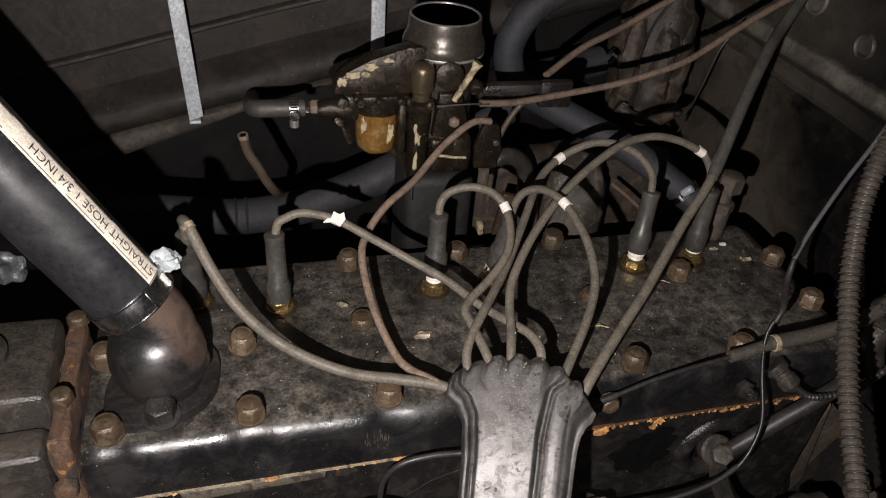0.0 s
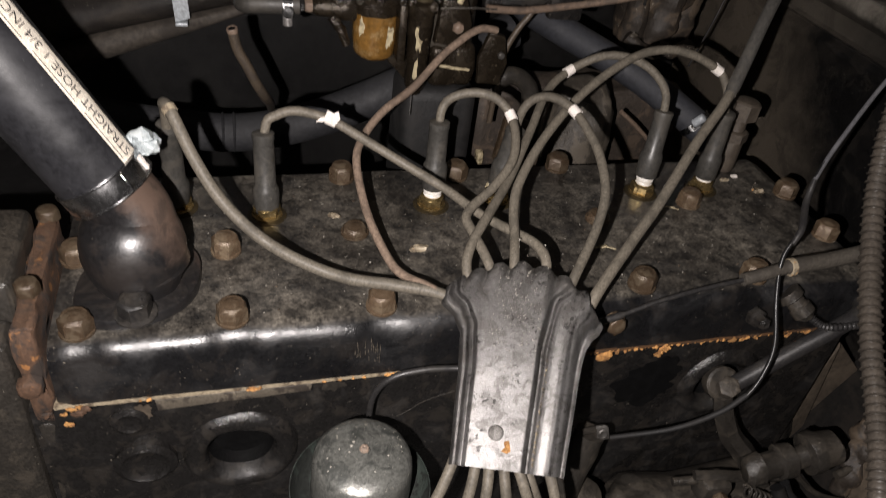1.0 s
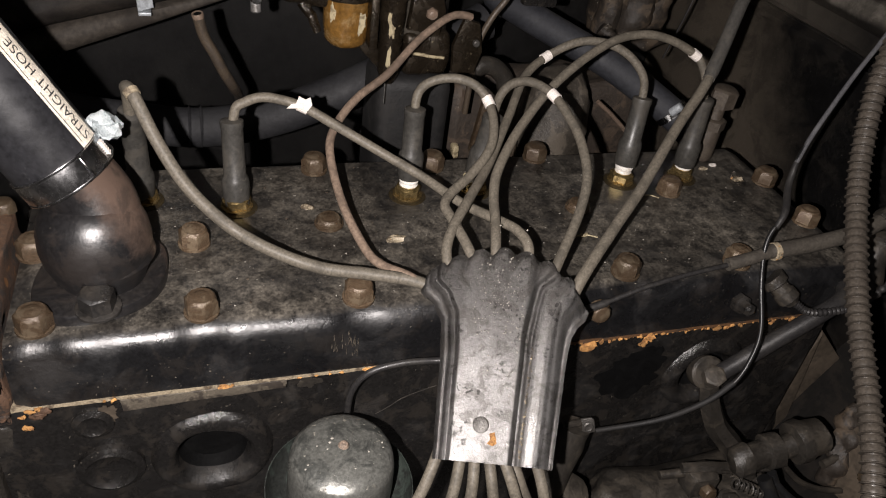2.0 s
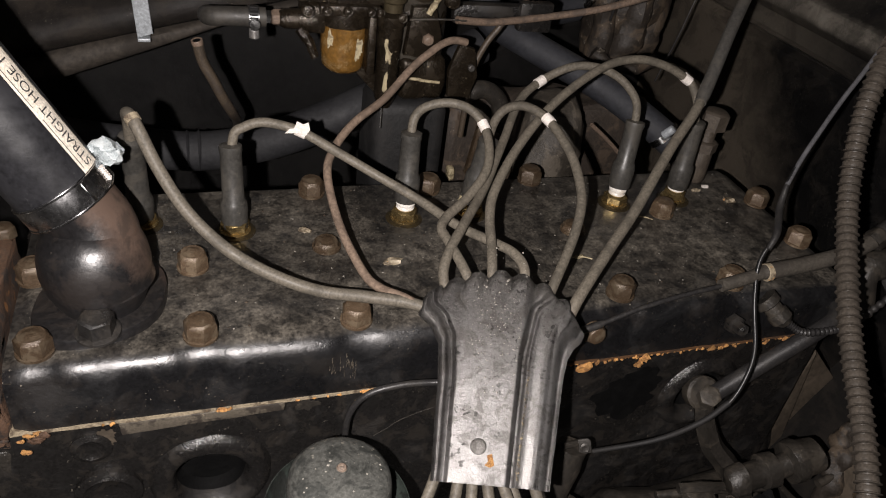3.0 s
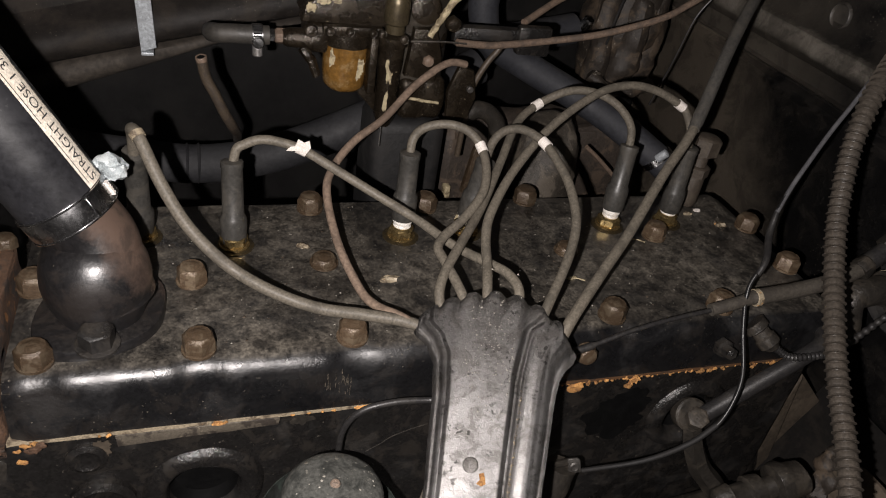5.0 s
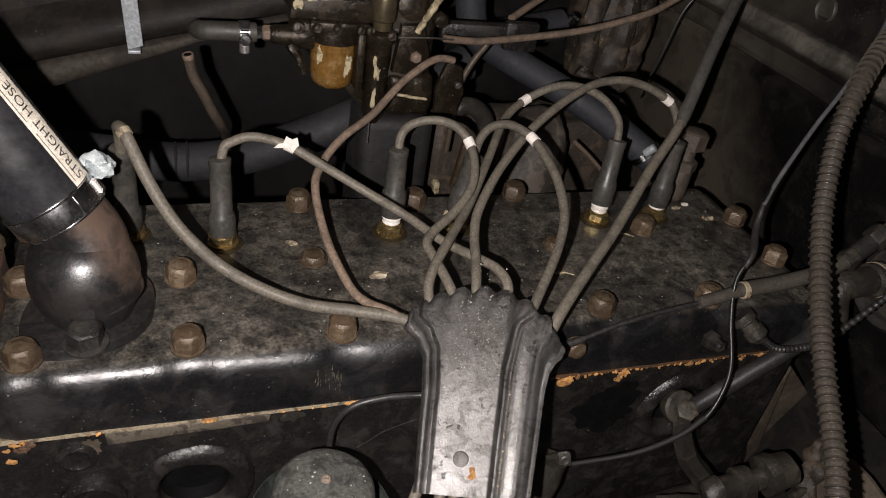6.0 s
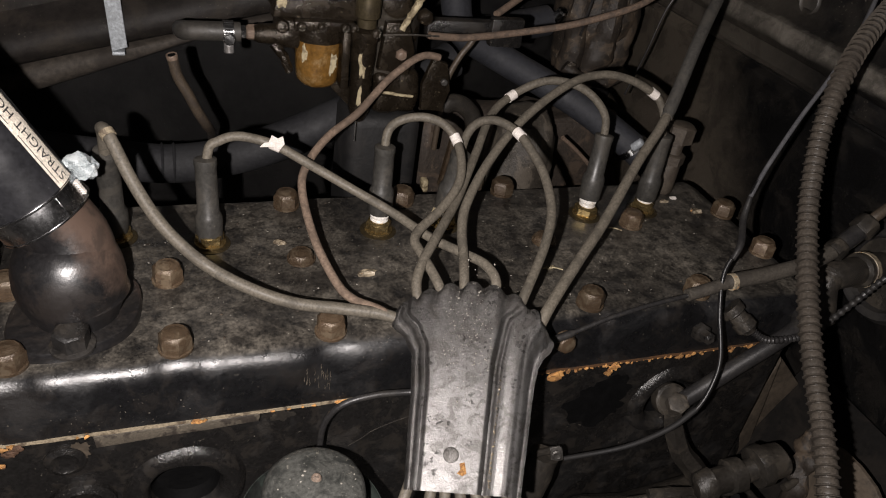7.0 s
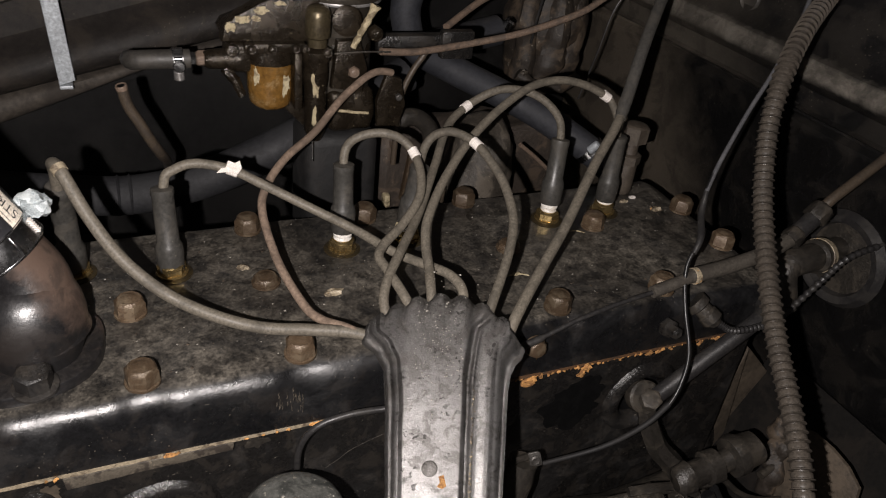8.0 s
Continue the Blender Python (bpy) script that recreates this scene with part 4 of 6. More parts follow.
ignition_cable(PLUGS[4], (0.2085, 0.422, 0.078), [(0.207, 0.425, 0.092), (0.197, 0.432, 0.107), (0.182, 0.44, 0.116), (0.164, 0.446, 0.119), (0.145, 0.449, 0.116), (0.121, 0.448, 0.104), (0.097, 0.431, 0.094),
               (0.072, 0.395, 0.076), (0.043, 0.352, 0.060), (0.015, 0.314, 0.054), (-0.003, 0.291, 0.046), (-0.010, 0.275, 0.037), (-0.006, 0.256, 0.024)], (0.121, 0.448, 0.104))
ignition_cable(PLUGS[5], (0.267, 0.415, 0.080), [(0.263, 0.417, 0.095), (0.257, 0.422, 0.109), (0.25, 0.426, 0.116), (0.226, 0.429, 0.127), (0.197, 0.43, 0.132), (0.162, 0.423, 0.127), (0.112, 0.398, 0.108),
               (0.07, 0.364, 0.087), (0.042, 0.331, 0.070), (0.033, 0.312, 0.060), (0.028, 0.29, 0.051), (0.023, 0.273, 0.046), (0.019, 0.255, 0.032)], (0.25, 0.426, 0.116), foot=0.014)
ignition_cable(PLUGS[3], (0.064, 0.405, 0.072), [(0.065, 0.404, 0.087), (0.071, 0.402, 0.1), (0.08, 0.395, 0.107), (0.088, 0.386, 0.108), (0.096, 0.373, 0.105), (0.101, 0.353, 0.098), (0.103, 0.331, 0.089),
               (0.099, 0.305, 0.076), (0.086, 0.282, 0.062), (0.061, 0.252, 0.044), (0.050, 0.241, 0.031)], (0.096, 0.373, 0.105))


def coil_cable():
    th = thing("coil_cable", "thick dusty grey coil cable rising past the plugs", "cable", at=(0.07, 0.237, 0.038))
    pts = [(0.452, 0.575, 0.262), (0.369, 0.514, 0.206), (0.335, 0.484, 0.191), (0.29, 0.439, 0.161), (0.256, 0.403, 0.128), (0.233, 0.38, 0.109), (0.199, 0.353, 0.088), (0.151, 0.309, 0.062), (0.115, 0.278, 0.048), (0.076, 0.243, 0.033), (0.060, 0.228, 0.010)]
    path = smooth_path(pts, 9)
    child("cable", sweep(bmesh.new(), path, 0.0042, 14), M_CABLE, th)
    child("sleeve", sweep(bmesh.new(), path[:44], lambda s: 0.0056 if s < 0.96 else 0.005, 16), M_SLATE, th, "thicker rubber sleeve on the upper length")


coil_cable()


# ---------------------------------------------------------------- cable loom shield
def shield():
    """A pressed steel cover that gathers the cables: scalloped mouth, flared ears, two pressed grooves and turned edges."""
    O = Vector((-0.031, 0.261, 0.027))
    U, V, Nn = Vector((0.9165, -0.3992, 0.0270)), Vector((-0.3130, -0.7573, -0.5732)), Vector((-0.2493, -0.5169, 0.8189))
    th = thing("loom_shield", "worn bare steel cable shield with a scalloped mouth", "bracket", at=tuple(O + U * 0.06 + V * 0.1))

    def along(table, q):
        for (a, fa), (b, fb) in zip(table, table[1:]):
            if q <= b:
                s = min(1, max(0, (q - a) / (b - a)))
                s = s * s * (3 - 2 * s) * 0.5 + s * 0.5
                return fa + (fb - fa) * s
        return table[-1][1]

    EDGE = [(0, -3.6), (0.10, -1.4), (0.20, -0.5), (0.36, -0.6), (0.55, -2.3), (0.74, -2.8), (1, 0)]
    CHANNEL = [(0, 0), (0.06, -1.6), (0.11, -3.4), (0.16, -3.2), (0.20, -1.0), (0.235, -0.5), (0.28, -1.7), (0.36, -2.0), (0.52, -1.5), (0.61, -1.8), (0.74, -4.4), (0.91, -8.6), (0.945, -8.4), (1, -7.6)]

    def step_line(table, q):
        for (a, fa), (b, fb) in zip(table, table[1:]):
            if q <= b:
                w = (q - a) / (b - a)
                return fa + (fb - fa) * (w * w * (3 - 2 * w) * 0.6 + w * 0.4)
        return table[-1][1]

    left = [(-4, 1.0), (5, 1.0), (13, 11.5), (24, 17.5), (54, 21.0), (108, 25.0)]
    right = [(-14, 109.0), (-9, 111.5), (-3, 110.0), (4, 105.0), (12, 102.2), (24, 101.0), (41, 100.5), (104, 99.0)]
    lobes = [0.075, 0.185, 0.31, 0.455, 0.605, 0.755, 0.91]
    bm = bmesh.new()
    nu, nv = 132, 84
    grid = []
    for i in range(nu + 1):
        s = i / nu
        k = min(lobes, key=lambda c: abs(c - s))
        near = min(1.0, abs(s - k) / 0.066)
        arch = -5 - 29.5 * math.sin(math.pi * min(1, max(0, s * 0.93 + 0.02))) ** 0.8
        if s > 0.9:
            arch = -14 + 7 * ((s - 0.9) / 0.1) ** 1.5
        top = arch + 3.4 * near ** 2.2
        low = 107.5 - 5.0 * s
        col = []
        for j in range(nv + 1):
            r = j / nv
            q = top + (low - top) * r
            qe = (-4 + 112 * r) * (1 - s) + (-14 + 118 * r) * s
            a = along(left, qe) * (1 - s) + along(right, qe) * s
            flare = max(0, 1 - r / 0.42)
            g2 = 0.618 + 0.16 * flare ** 1.6
            g1 = 0.142 - 0.04 * flare
            # turned left edge and narrow groove; wide groove, ridge, flat channel and turned wall on the right
            h = step_line(EDGE, s / g1) if s < g1 else step_line(CHANNEL, (s - g2) / (1 - g2)) if s > g2 else 0.0
            h *= 1 - 0.62 * flare ** 1.3 * (s > g2)
            # fluted mouth
            h += (2.0 * (1 - near ** 2) - 0.9) * max(0, 1 - r / 0.17) ** 1.2
            h -= 2.0 * max(0, 1 - r / 0.03)
            h += 2.0 * flare ** 2 * (0.3 - abs(s - 0.5))
            p = O + (U * a + V * q + Nn * h) * 0.001
            p += Nn * (0.0004 * noise.noise(p * 35) + 0.00010 * noise.noise(p * 140))
            col.append(bm.verts.new(p))
        grid.append(col)
    for i in range(nu):
        for j in range(nv):
            bm.faces.new((grid[i][j], grid[i][j + 1], grid[i + 1][j + 1], grid[i + 1][j]))
    bmesh.ops.solidify(bm, geom=bm.faces[:], thickness=0.0011)
    bmesh.ops.recalc_face_normals(bm, faces=bm.faces)
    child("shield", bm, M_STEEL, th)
    hole = O + (U * 51.5 + V * 83) * 0.001
    child("rivet", lathe([(0.0052, -0.001), (0.0050, 0.0012), (0.0038, 0.0016), (0.0, 0.0012)], hole, Nn, 20), M_DULL, th, "dished rivet")
    b = slab([(-2.6, -3), (0.5, -4.2), (1.6, -1), (2.6, 2.5), (0.2, 4.2), (-3.4, 3.2), (-1.5, 0.5)], 0.0004, O + (U * 60 + V * 90.5) * 0.001 + Nn * 0.0008, U * 0.001, V * 0.001)
    child("rust_spot", b, M_ORANGE, th, "patch of orange rust", 0)
    return th


shield()

# the cables leave the shield's foot and drop towards the distributor
DROP = Vector((0.0024, 0.0052, -0.0082))
TAILS = [((-0.034, 0.176, -0.026), (-0.050, 0.158, -0.050), (-0.072, 0.150, -0.105), (-0.07, 0.17, -0.17)),
         ((-0.022, 0.171, -0.028), (-0.031, 0.153, -0.050), (-0.041, 0.146, -0.105), (-0.03, 0.17, -0.17)),
         ((-0.014, 0.169, -0.028), (-0.020, 0.150, -0.050), (-0.024, 0.144, -0.105), (0.0, 0.17, -0.17)),
         ((-0.006, 0.167, -0.029), (-0.006, 0.148, -0.050), (0.003, 0.142, -0.100), (0.02, 0.17, -0.17)),
         ((0.002, 0.163, -0.030), (0.008, 0.146, -0.050), (0.023, 0.142, -0.100), (0.04, 0.17, -0.17)),
         ((0.009, 0.165, -0.034), (0.015, 0.152, -0.052), (0.032, 0.152, -0.098), (0.05, 0.18, -0.17)),
         ((0.022, 0.158, -0.030), (0.026, 0.142, -0.050), (0.036, 0.136, -0.100), (0.06, 0.17, -0.17))]
for pts in TAILS:
    pts = [Vector(pts[0]) + DROP, Vector(pts[1]) + DROP * 0.8, *pts[2:]]
    th = thing("cable_tail", "dusty grey ignition cable running down from the steel shield", "cable", "cables below the shield", pts[0])
    child("cable", tube(pts, 0.0037, 12), M_CABLE, th)


# ---------------------------------------------------------------- carburettor
def carburettor():
    th = thing("carburettor", "oily old carburettor with peeling cream paint and no air cleaner", "carburettor", at=(0.02, 0.53, 0.06))
    hx, hy = 0.026, 0.530
    child("air_horn", lathe([(0.0305, 0.100), (0.0305, 0.172), (0.0318, 0.1752), (0.0358, 0.1765), (0.0372, 0.1795), (0.0373, 0.1850), (0.0358, 0.1895), (0.0336, 0.1935), (0.0328, 0.200), (0.0324, 0.206), (0.0318, 0.2085), (0.0298, 0.2085), (0.0290, 0.203), (0.027, 0.18), (0.027, 0.155), (0.0, 0.155)],
                            (hx, hy, 0), (0, 0, 1), 48), M_HORN, th, "open air horn with a rolled rim")
    child("rim_edge", lathe([(0.0318, 0.2083), (0.0322, 0.2090), (0.0312, 0.2096), (0.0300, 0.2092), (0.0297, 0.2083)], (hx, hy, 0), (0, 0, 1), 44), M_RIM, th, "rim worn to bare metal")
    child("collar_edge", lathe([(0.0355, 0.1762), (0.0374, 0.1772), (0.0378, 0.1785), (0.0374, 0.1796)], (hx, hy, 0), (0, 0, 1), 48), M_RIM, th, "thin bright ring along the collar edge")
    child("choke_plate", lathe([(0.026, 0), (0.026, 0.001), (0, 0.001)], (hx, hy, 0.180), (0.0, 0.9, 0.45), 28), M_GREASE, th, "choke plate")
    b = lathe([(0.027, 0.085), (0.029, 0.10), (0.028, 0.125), (0.031, 0.13), (0.031, 0.138), (0.029, 0.15)], (hx, hy, 0), (0, 0, 1), 32)
    child("throat", roughen(b, 0.002, 60), M_CARB, th, "cast throat")
    # float chamber with its sloping lid
    lid = slab([(-0.077, 0.148), (0.010, 0.146), (0.014, 0.190), (-0.012, 0.190), (-0.043, 0.180), (-0.065, 0.169), (-0.075, 0.160)], 0.016, (0, 0.501, 0), (1, 0, 0), (0, 0, 1), 0.003)
    child("bowl_cover", roughen(lid, 0.001, 60), M_CARB, th, "sloping bowl cover")
    rear = slab([(-0.074, 0.148), (0.010, 0.146), (0.010, 0.178), (-0.043, 0.165), (-0.070, 0.154)], 0.036, (0, 0.517, 0), (1, 0, 0), (0, 0, 1), 0.002)
    child("bowl_rear", roughen(rear, 0.001, 60), M_CARB, th, "lower rear of the bowl cover")
    child("cover_rim", roughen(block((-0.060, 0.4955, 0.139), (-0.010, 0.550, 0.1475), 0.002), 0.001, 120), M_CARB, th)
    for x in (-0.055, -0.038, -0.019, -0.011):
        child("cover_screw", hex_bm((x, 0.4955, 0.1435), (0, -1, 0.15), 0.0075, 0.0045, 0.0, x * 90), M_CARB, th)
    bowl = lathe([(0.006, 0.0865), (0.0150, 0.0880), (0.0180, 0.092), (0.0192, 0.104), (0.0192, 0.120), (0.0185, 0.139)], (-0.0362, 0.5155, 0), (0, 0, 1), 36)
    child("float_bowl", roughen(bowl, 0.0012, 70), M_AMBER, th, "amber varnished float bowl")
    child("bowl_collar", roughen(lathe([(0.0190, 0.127), (0.0208, 0.128), (0.0212, 0.134), (0.0205, 0.140)], (-0.0362, 0.5155, 0), (0, 0, 1), 32), 0.0008, 120), M_CARB, th, "dark collar of the bowl")
    child("paint_patch", ragged(-0.0505, 0.118, 0.0030, 0.009, 0.5005, 4), M_CREAM, th, "flaked cream paint", 0)
    child("paint_patch", ragged(-0.0275, 0.112, 0.006, 0.011, 0.4975, 3), M_CREAM, th, "flaked cream paint", 0)
    child("bowl_strap", roughen(block((-0.020, 0.493, 0.090), (-0.013, 0.512, 0.140), 0.002), 0.001, 90), M_CARB, th)
    # pump barrel, dashpot and levers on the near face
    child("pump_barrel", lathe([(0.0055, 0.060), (0.0075, 0.064), (0.0095, 0.070), (0.0098, 0.108), (0.0108, 0.118), (0.0108, 0.132), (0.0125, 0.135), (0.0125, 0.142), (0.006, 0.144)], (-0.001, 0.497, 0), (0, 0, 1), 24), M_CARB, th, "dark pump barrel")
    child("paint_patch", ragged(-0.0035, 0.116, 0.0042, 0.016, 0.4868, 5), M_CREAM, th, "flaked cream paint", 0)
    child("paint_patch", ragged(-0.004, 0.086, 0.0028, 0.012, 0.4872, 6), M_CREAM, th, "flaked cream paint", 0)
    child("dashpot", lathe([(0.0080, 0.146), (0.0082, 0.153), (0.0102, 0.1545), (0.0106, 0.158), (0.0106, 0.171), (0.0100, 0.1755), (0.0080, 0.1785), (0.0040, 0.1800), (0.0, 0.1803)], (-0.001, 0.493, 0), (0, 0, 1), 24), M_BRONZE, th, "bronze dashpot cylinder")
    for k, (x, z, w, h) in enumerate(((-0.0700, 0.1610, 0.0055, 0.0050), (-0.0600, 0.1665, 0.0080, 0.0042), (-0.0460, 0.1735, 0.0085, 0.0036), (-0.0500, 0.1670, 0.0050, 0.0026), (-0.0300, 0.1790, 0.0060, 0.0020))):
        child("paint_patch", ragged(x, z, w, h, 0.4995, 8 + k), M_CREAM, th, "flaked cream paint", 0)
    child("lever_disc", lathe([(0.0125, 0.0), (0.0128, 0.001), (0.0128, 0.004), (0.010, 0.0055), (0.004, 0.006), (0.0, 0.006)], (0.023, 0.494, 0.167), (0, -1, 0.1), 28), M_CARB, th, "round lever boss")
    child("choke_arm", roughen(tube([(0.028, 0.487, 0.146), (0.034, 0.4865, 0.158), (0.040, 0.486, 0.170), (0.0455, 0.486, 0.1815)], lambda s: 0.0027 + 0.0020 * s ** 6, 12), 0.0010, 260), M_CREAM, th, "cream painted choke lever")
    child("pivot", hex_bm((0.0475, 0.492, 0.157), (0, -1, 0), 0.012, 0.008, 0.0), M_CARB, th)
    child("lever_plate", roughen(slab([(0.012, 0.108), (0.040, 0.104), (0.044, 0.125), (0.036, 0.150), (0.016, 0.150)], 0.008, (0, 0.492, 0), (1, 0, 0), (0, 0, 1), 0.002), 0.001, 90), M_CARB, th)
    child("jet_plug", hex_bm((0.031, 0.4915, 0.123), (0, -1, 0), 0.0095, 0.0035), M_COPPER, th, "coppery jet plug")
    child("rim_screw", hex_bm((0.006, 0.490, 0.1415), (0, -1, 0.2), 0.009, 0.005), M_CARB, th)
    child("link_wire", tube([(0.012, 0.487, 0.141), (0.04, 0.487, 0.142), (0.062, 0.488, 0.141)], 0.0009, 6), M_GREASE, th)
    # throttle body and riser
    tb = block((0.012, 0.497, 0.064), (0.054, 0.556, 0.104), 0.007, 3)
    bmesh.ops.subdivide_edges(tb, edges=tb.edges[:], cuts=2, use_grid_fill=True)
    child("throttle_body", roughen(tb, 0.003, 50), M_CARB, th, "throttle body")
    child("body_edge", roughen(tube([(0.018, 0.496, 0.0865), (0.034, 0.4945, 0.0845), (0.048, 0.496, 0.082)], 0.0014, 8), 0.0006, 300), M_CREAM, th, "edge worn to pale metal")
    child("web", slab([(-0.032, 0.093), (-0.006, 0.093), (-0.006, 0.066)], 0.012, (0, 0.505, 0), (1, 0, 0), (0, 0, 1), 0.002), M_CARB, th)
    child("riser", roughen(block((-0.008, 0.497, -0.060), (0.062, 0.560, 0.062), 0.012, 3), 0.001, 60), M_PAD, th, "dark riser flange")
    child("drip_pin", tube([(-0.003, 0.495, 0.064), (-0.003, 0.494, 0.040)], 0.0011, 6), M_CHROME, th)
    child("throttle_lever", roughen(slab([(0.060, 0.066), (0.080, 0.064), (0.086, 0.085), (0.080, 0.110), (0.066, 0.115), (0.058, 0.09)], 0.005, (0, 0.503, 0), (1, 0, 0), (0, 0, 1), 0.001), 0.001, 80), M_CARB, th, "throttle lever")
    child("lever_screw", lathe([(0.0032, 0), (0.0032, 0.003), (0.002, 0.004)], (0.078, 0.502, 0.094), (0, -1, 0), 14), M_DULL, th)
    # inlet casting
    child("inlet_boss", roughen(lathe([(0.006, -0.004), (0.008, 0.0), (0.0085, 0.012), (0.011, 0.016), (0.011, 0.026)], (-0.086, 0.514, 0.130), (1, 0, 0), 20), 0.0008, 120), M_CARB, th, "round inlet boss")
    child("inlet_casting", roughen(block((-0.073, 0.504, 0.120), (-0.054, 0.535, 0.147), 0.005, 2), 0.003, 90), M_CARB, th, "inlet casting")
    child("inlet_lug", roughen(tube([(-0.075, 0.503, 0.126), (-0.068, 0.499, 0.116), (-0.063, 0.497, 0.104)], lambda s: 0.0048 - 0.0015 * s, 8), 0.0015, 200), M_CARB, th)
    child("inlet_screw", hex_bm((-0.070, 0.499, 0.142), (0, -1, 0.2), 0.010, 0.005), M_CARB, th)
    child("inlet_nut", hex_bm((-0.084, 0.518, 0.1295), (-1, 0, 0), 0.0115, 0.012), M_COPPER, th, "brown inlet nut")
    return th


carburettor()


def fuel_hose():
    th = thing("fuel_hose", "black rubber fuel hose clamped on the carburettor inlet", "hose", at=(-0.112, 0.518, 0.134))
    child("hose", tube([(-0.1005, 0.518, 0.1295), (-0.118, 0.518, 0.1295), (-0.132, 0.519, 0.1292), (-0.1415, 0.522, 0.1280), (-0.1450, 0.532, 0.1250), (-0.1445, 0.560, 0.1155), (-0.142, 0.608, 0.098)], 0.0079, 18), M_FUEL, th)
    child("spigot", hex_bm((-0.0965, 0.518, 0.1293), (-1, 0, 0), 0.010, 0.006), M_CHROME, th)
    band_ = child("clamp", lathe([(0.0078, 0), (0.0090, 0), (0.0090, 0.0085), (0.0078, 0.0085)], (-0.1145, 0.518, 0.1295), (1, 0, 0), 24), M_CHROME, th, "bright clamp band")
    for k in range(5):
        a = 0.35 + 0.26 * k
        child("clamp_slot", block((-0.1135, 0.518 - 0.0092 * math.sin(a) - 0.0004, 0.1295 + 0.0092 * math.cos(a) - 0.0005), (-0.1072, 0.518 - 0.0092 * math.sin(a) + 0.0006, 0.1295 + 0.0092 * math.cos(a) + 0.0006)), M_WIRE, band_)
    child("clamp_screw", lathe([(0.0048, 0), (0.0050, 0.003), (0.0040, 0.0035), (0.0040, 0.005), (0.0, 0.0052)], (-0.1103, 0.5095, 0.1265), (0, -1, 0.1), 16), M_CHROME, th, "slotted clamp screw")
    child("screw_tail", lathe([(0.0040, 0), (0.0042, 0.009), (0.003, 0.010)], (-0.1103, 0.5125, 0.1235), (0, -0.15, -1), 12), M_RIM, th)


fuel_hose()


def loose_line(name, label, category, pts, r, mat, sides=10, group=""):
    th = thing(name, label, category, group, pts[0])
    child("line", tube(pts, r, sides), mat, th)
    return th


loose_line("vacuum_line", "brown rubber vacuum line from the carburettor to the shield", "hose",
           [(0.068, 0.497, 0.119), (0.060, 0.494, 0.1215), (0.050, 0.491, 0.122), (0.037, 0.485, 0.118), (0.014, 0.472, 0.106), (-0.014, 0.45, 0.088), (-0.041, 0.432, 0.077), (-0.06, 0.412, 0.066), (-0.069, 0.392, 0.054),
            (-0.067, 0.349, 0.036), (-0.058, 0.308, 0.024), (-0.05, 0.289, 0.023), (-0.037, 0.2715, 0.0265), (-0.023, 0.2605, 0.0215)], 0.0033, M_LINE)
TUBE = [(-0.1555, 0.491, 0.1185), (-0.152, 0.493, 0.101), (-0.145, 0.494, 0.086), (-0.1375, 0.497, 0.068), (-0.130, 0.508, 0.050), (-0.124, 0.545, 0.026), (-0.120, 0.592, -0.004)]
loose_line("steel_tube", "rusty open-ended tube standing up behind the head", "pipe",
           TUBE, 0.0043, M_BROWN, 14)
tube_end = [ob for ob in scene.objects if ob.name == "steel_tube"][0]
child("rim", lathe([(0.0028, -0.004), (0.0030, 0.0006), (0.0043, 0.0008), (0.0046, 0.0), (0.0045, -0.003)], (-0.1556, 0.4909, 0.1188), (-0.19, -0.1, 0.97), 18), M_COPPER, tube_end, "bright cut rim")
# the tube is closed; this black disc stands for the shade inside it
child("bore", lathe([(0.0029, 0.0), (0.0029, 0.0004), (0.0, 0.0004)], (-0.1556, 0.4909, 0.1188), (-0.19, -0.1, 0.97), 16), M_MATT_BLACK, tube_end, "black disc for the shade inside the open tube")
loose_line("throttle_rod", "copper-brown throttle cable sheath running to the bulkhead", "cable",
           [(0.054, 0.490, 0.141), (0.075, 0.494, 0.1385), (0.096, 0.498, 0.1375), (0.143, 0.505, 0.1405), (0.199, 0.505, 0.150), (0.2555, 0.505, 0.167), (0.285, 0.51, 0.180), (0.314, 0.515, 0.196), (0.364, 0.522, 0.222), (0.456, 0.535, 0.262)], 0.0033, M_COPPER)
loose_line("choke_cable", "copper-brown choke cable sheath", "cable",
           [(0.130, 0.528, 0.149), (0.175, 0.551, 0.167), (0.221, 0.566, 0.181), (0.276, 0.575, 0.207), (0.34, 0.585, 0.228), (0.456, 0.60, 0.262)], 0.0034, M_COPPER)
loose_line("thin_pipe", "thin brown pipe curling down behind the plugs", "pipe",
           [(0.114, 0.520, 0.138), (0.106, 0.520, 0.124), (0.098, 0.520, 0.112), (0.090, 0.520, 0.094), (0.087, 0.520, 0.078), (0.086, 0.52, 0.053), (0.086, 0.522, 0.015)], 0.003, M_BROWN)
loose_line("heater_hose", "fat slate-grey rubber hose behind the carburettor", "hose",
           [(0.325, 0.478, 0.004), (0.300, 0.500, 0.024), (0.25, 0.55, 0.052), (0.18, 0.595, 0.080), (0.135, 0.605, 0.104), (0.121, 0.606, 0.132), (0.122, 0.606, 0.158), (0.140, 0.608, 0.186), (0.175, 0.612, 0.206), (0.25, 0.62, 0.225)], 0.0155, M_BLUEHOSE, 22)
loose_line("lower_hose", "slate-grey rubber hose along the far side of the engine", "hose",
           [(-0.42, 0.60, 0.022), (-0.284, 0.60, -0.016), (-0.216, 0.60, -0.029), (-0.153, 0.60, -0.036), (-0.082, 0.60, -0.024), (-0.002, 0.60, 0.009), (0.08, 0.615, 0.043), (0.135, 0.63, 0.066)], 0.0195, M_LOWHOSE, 22)


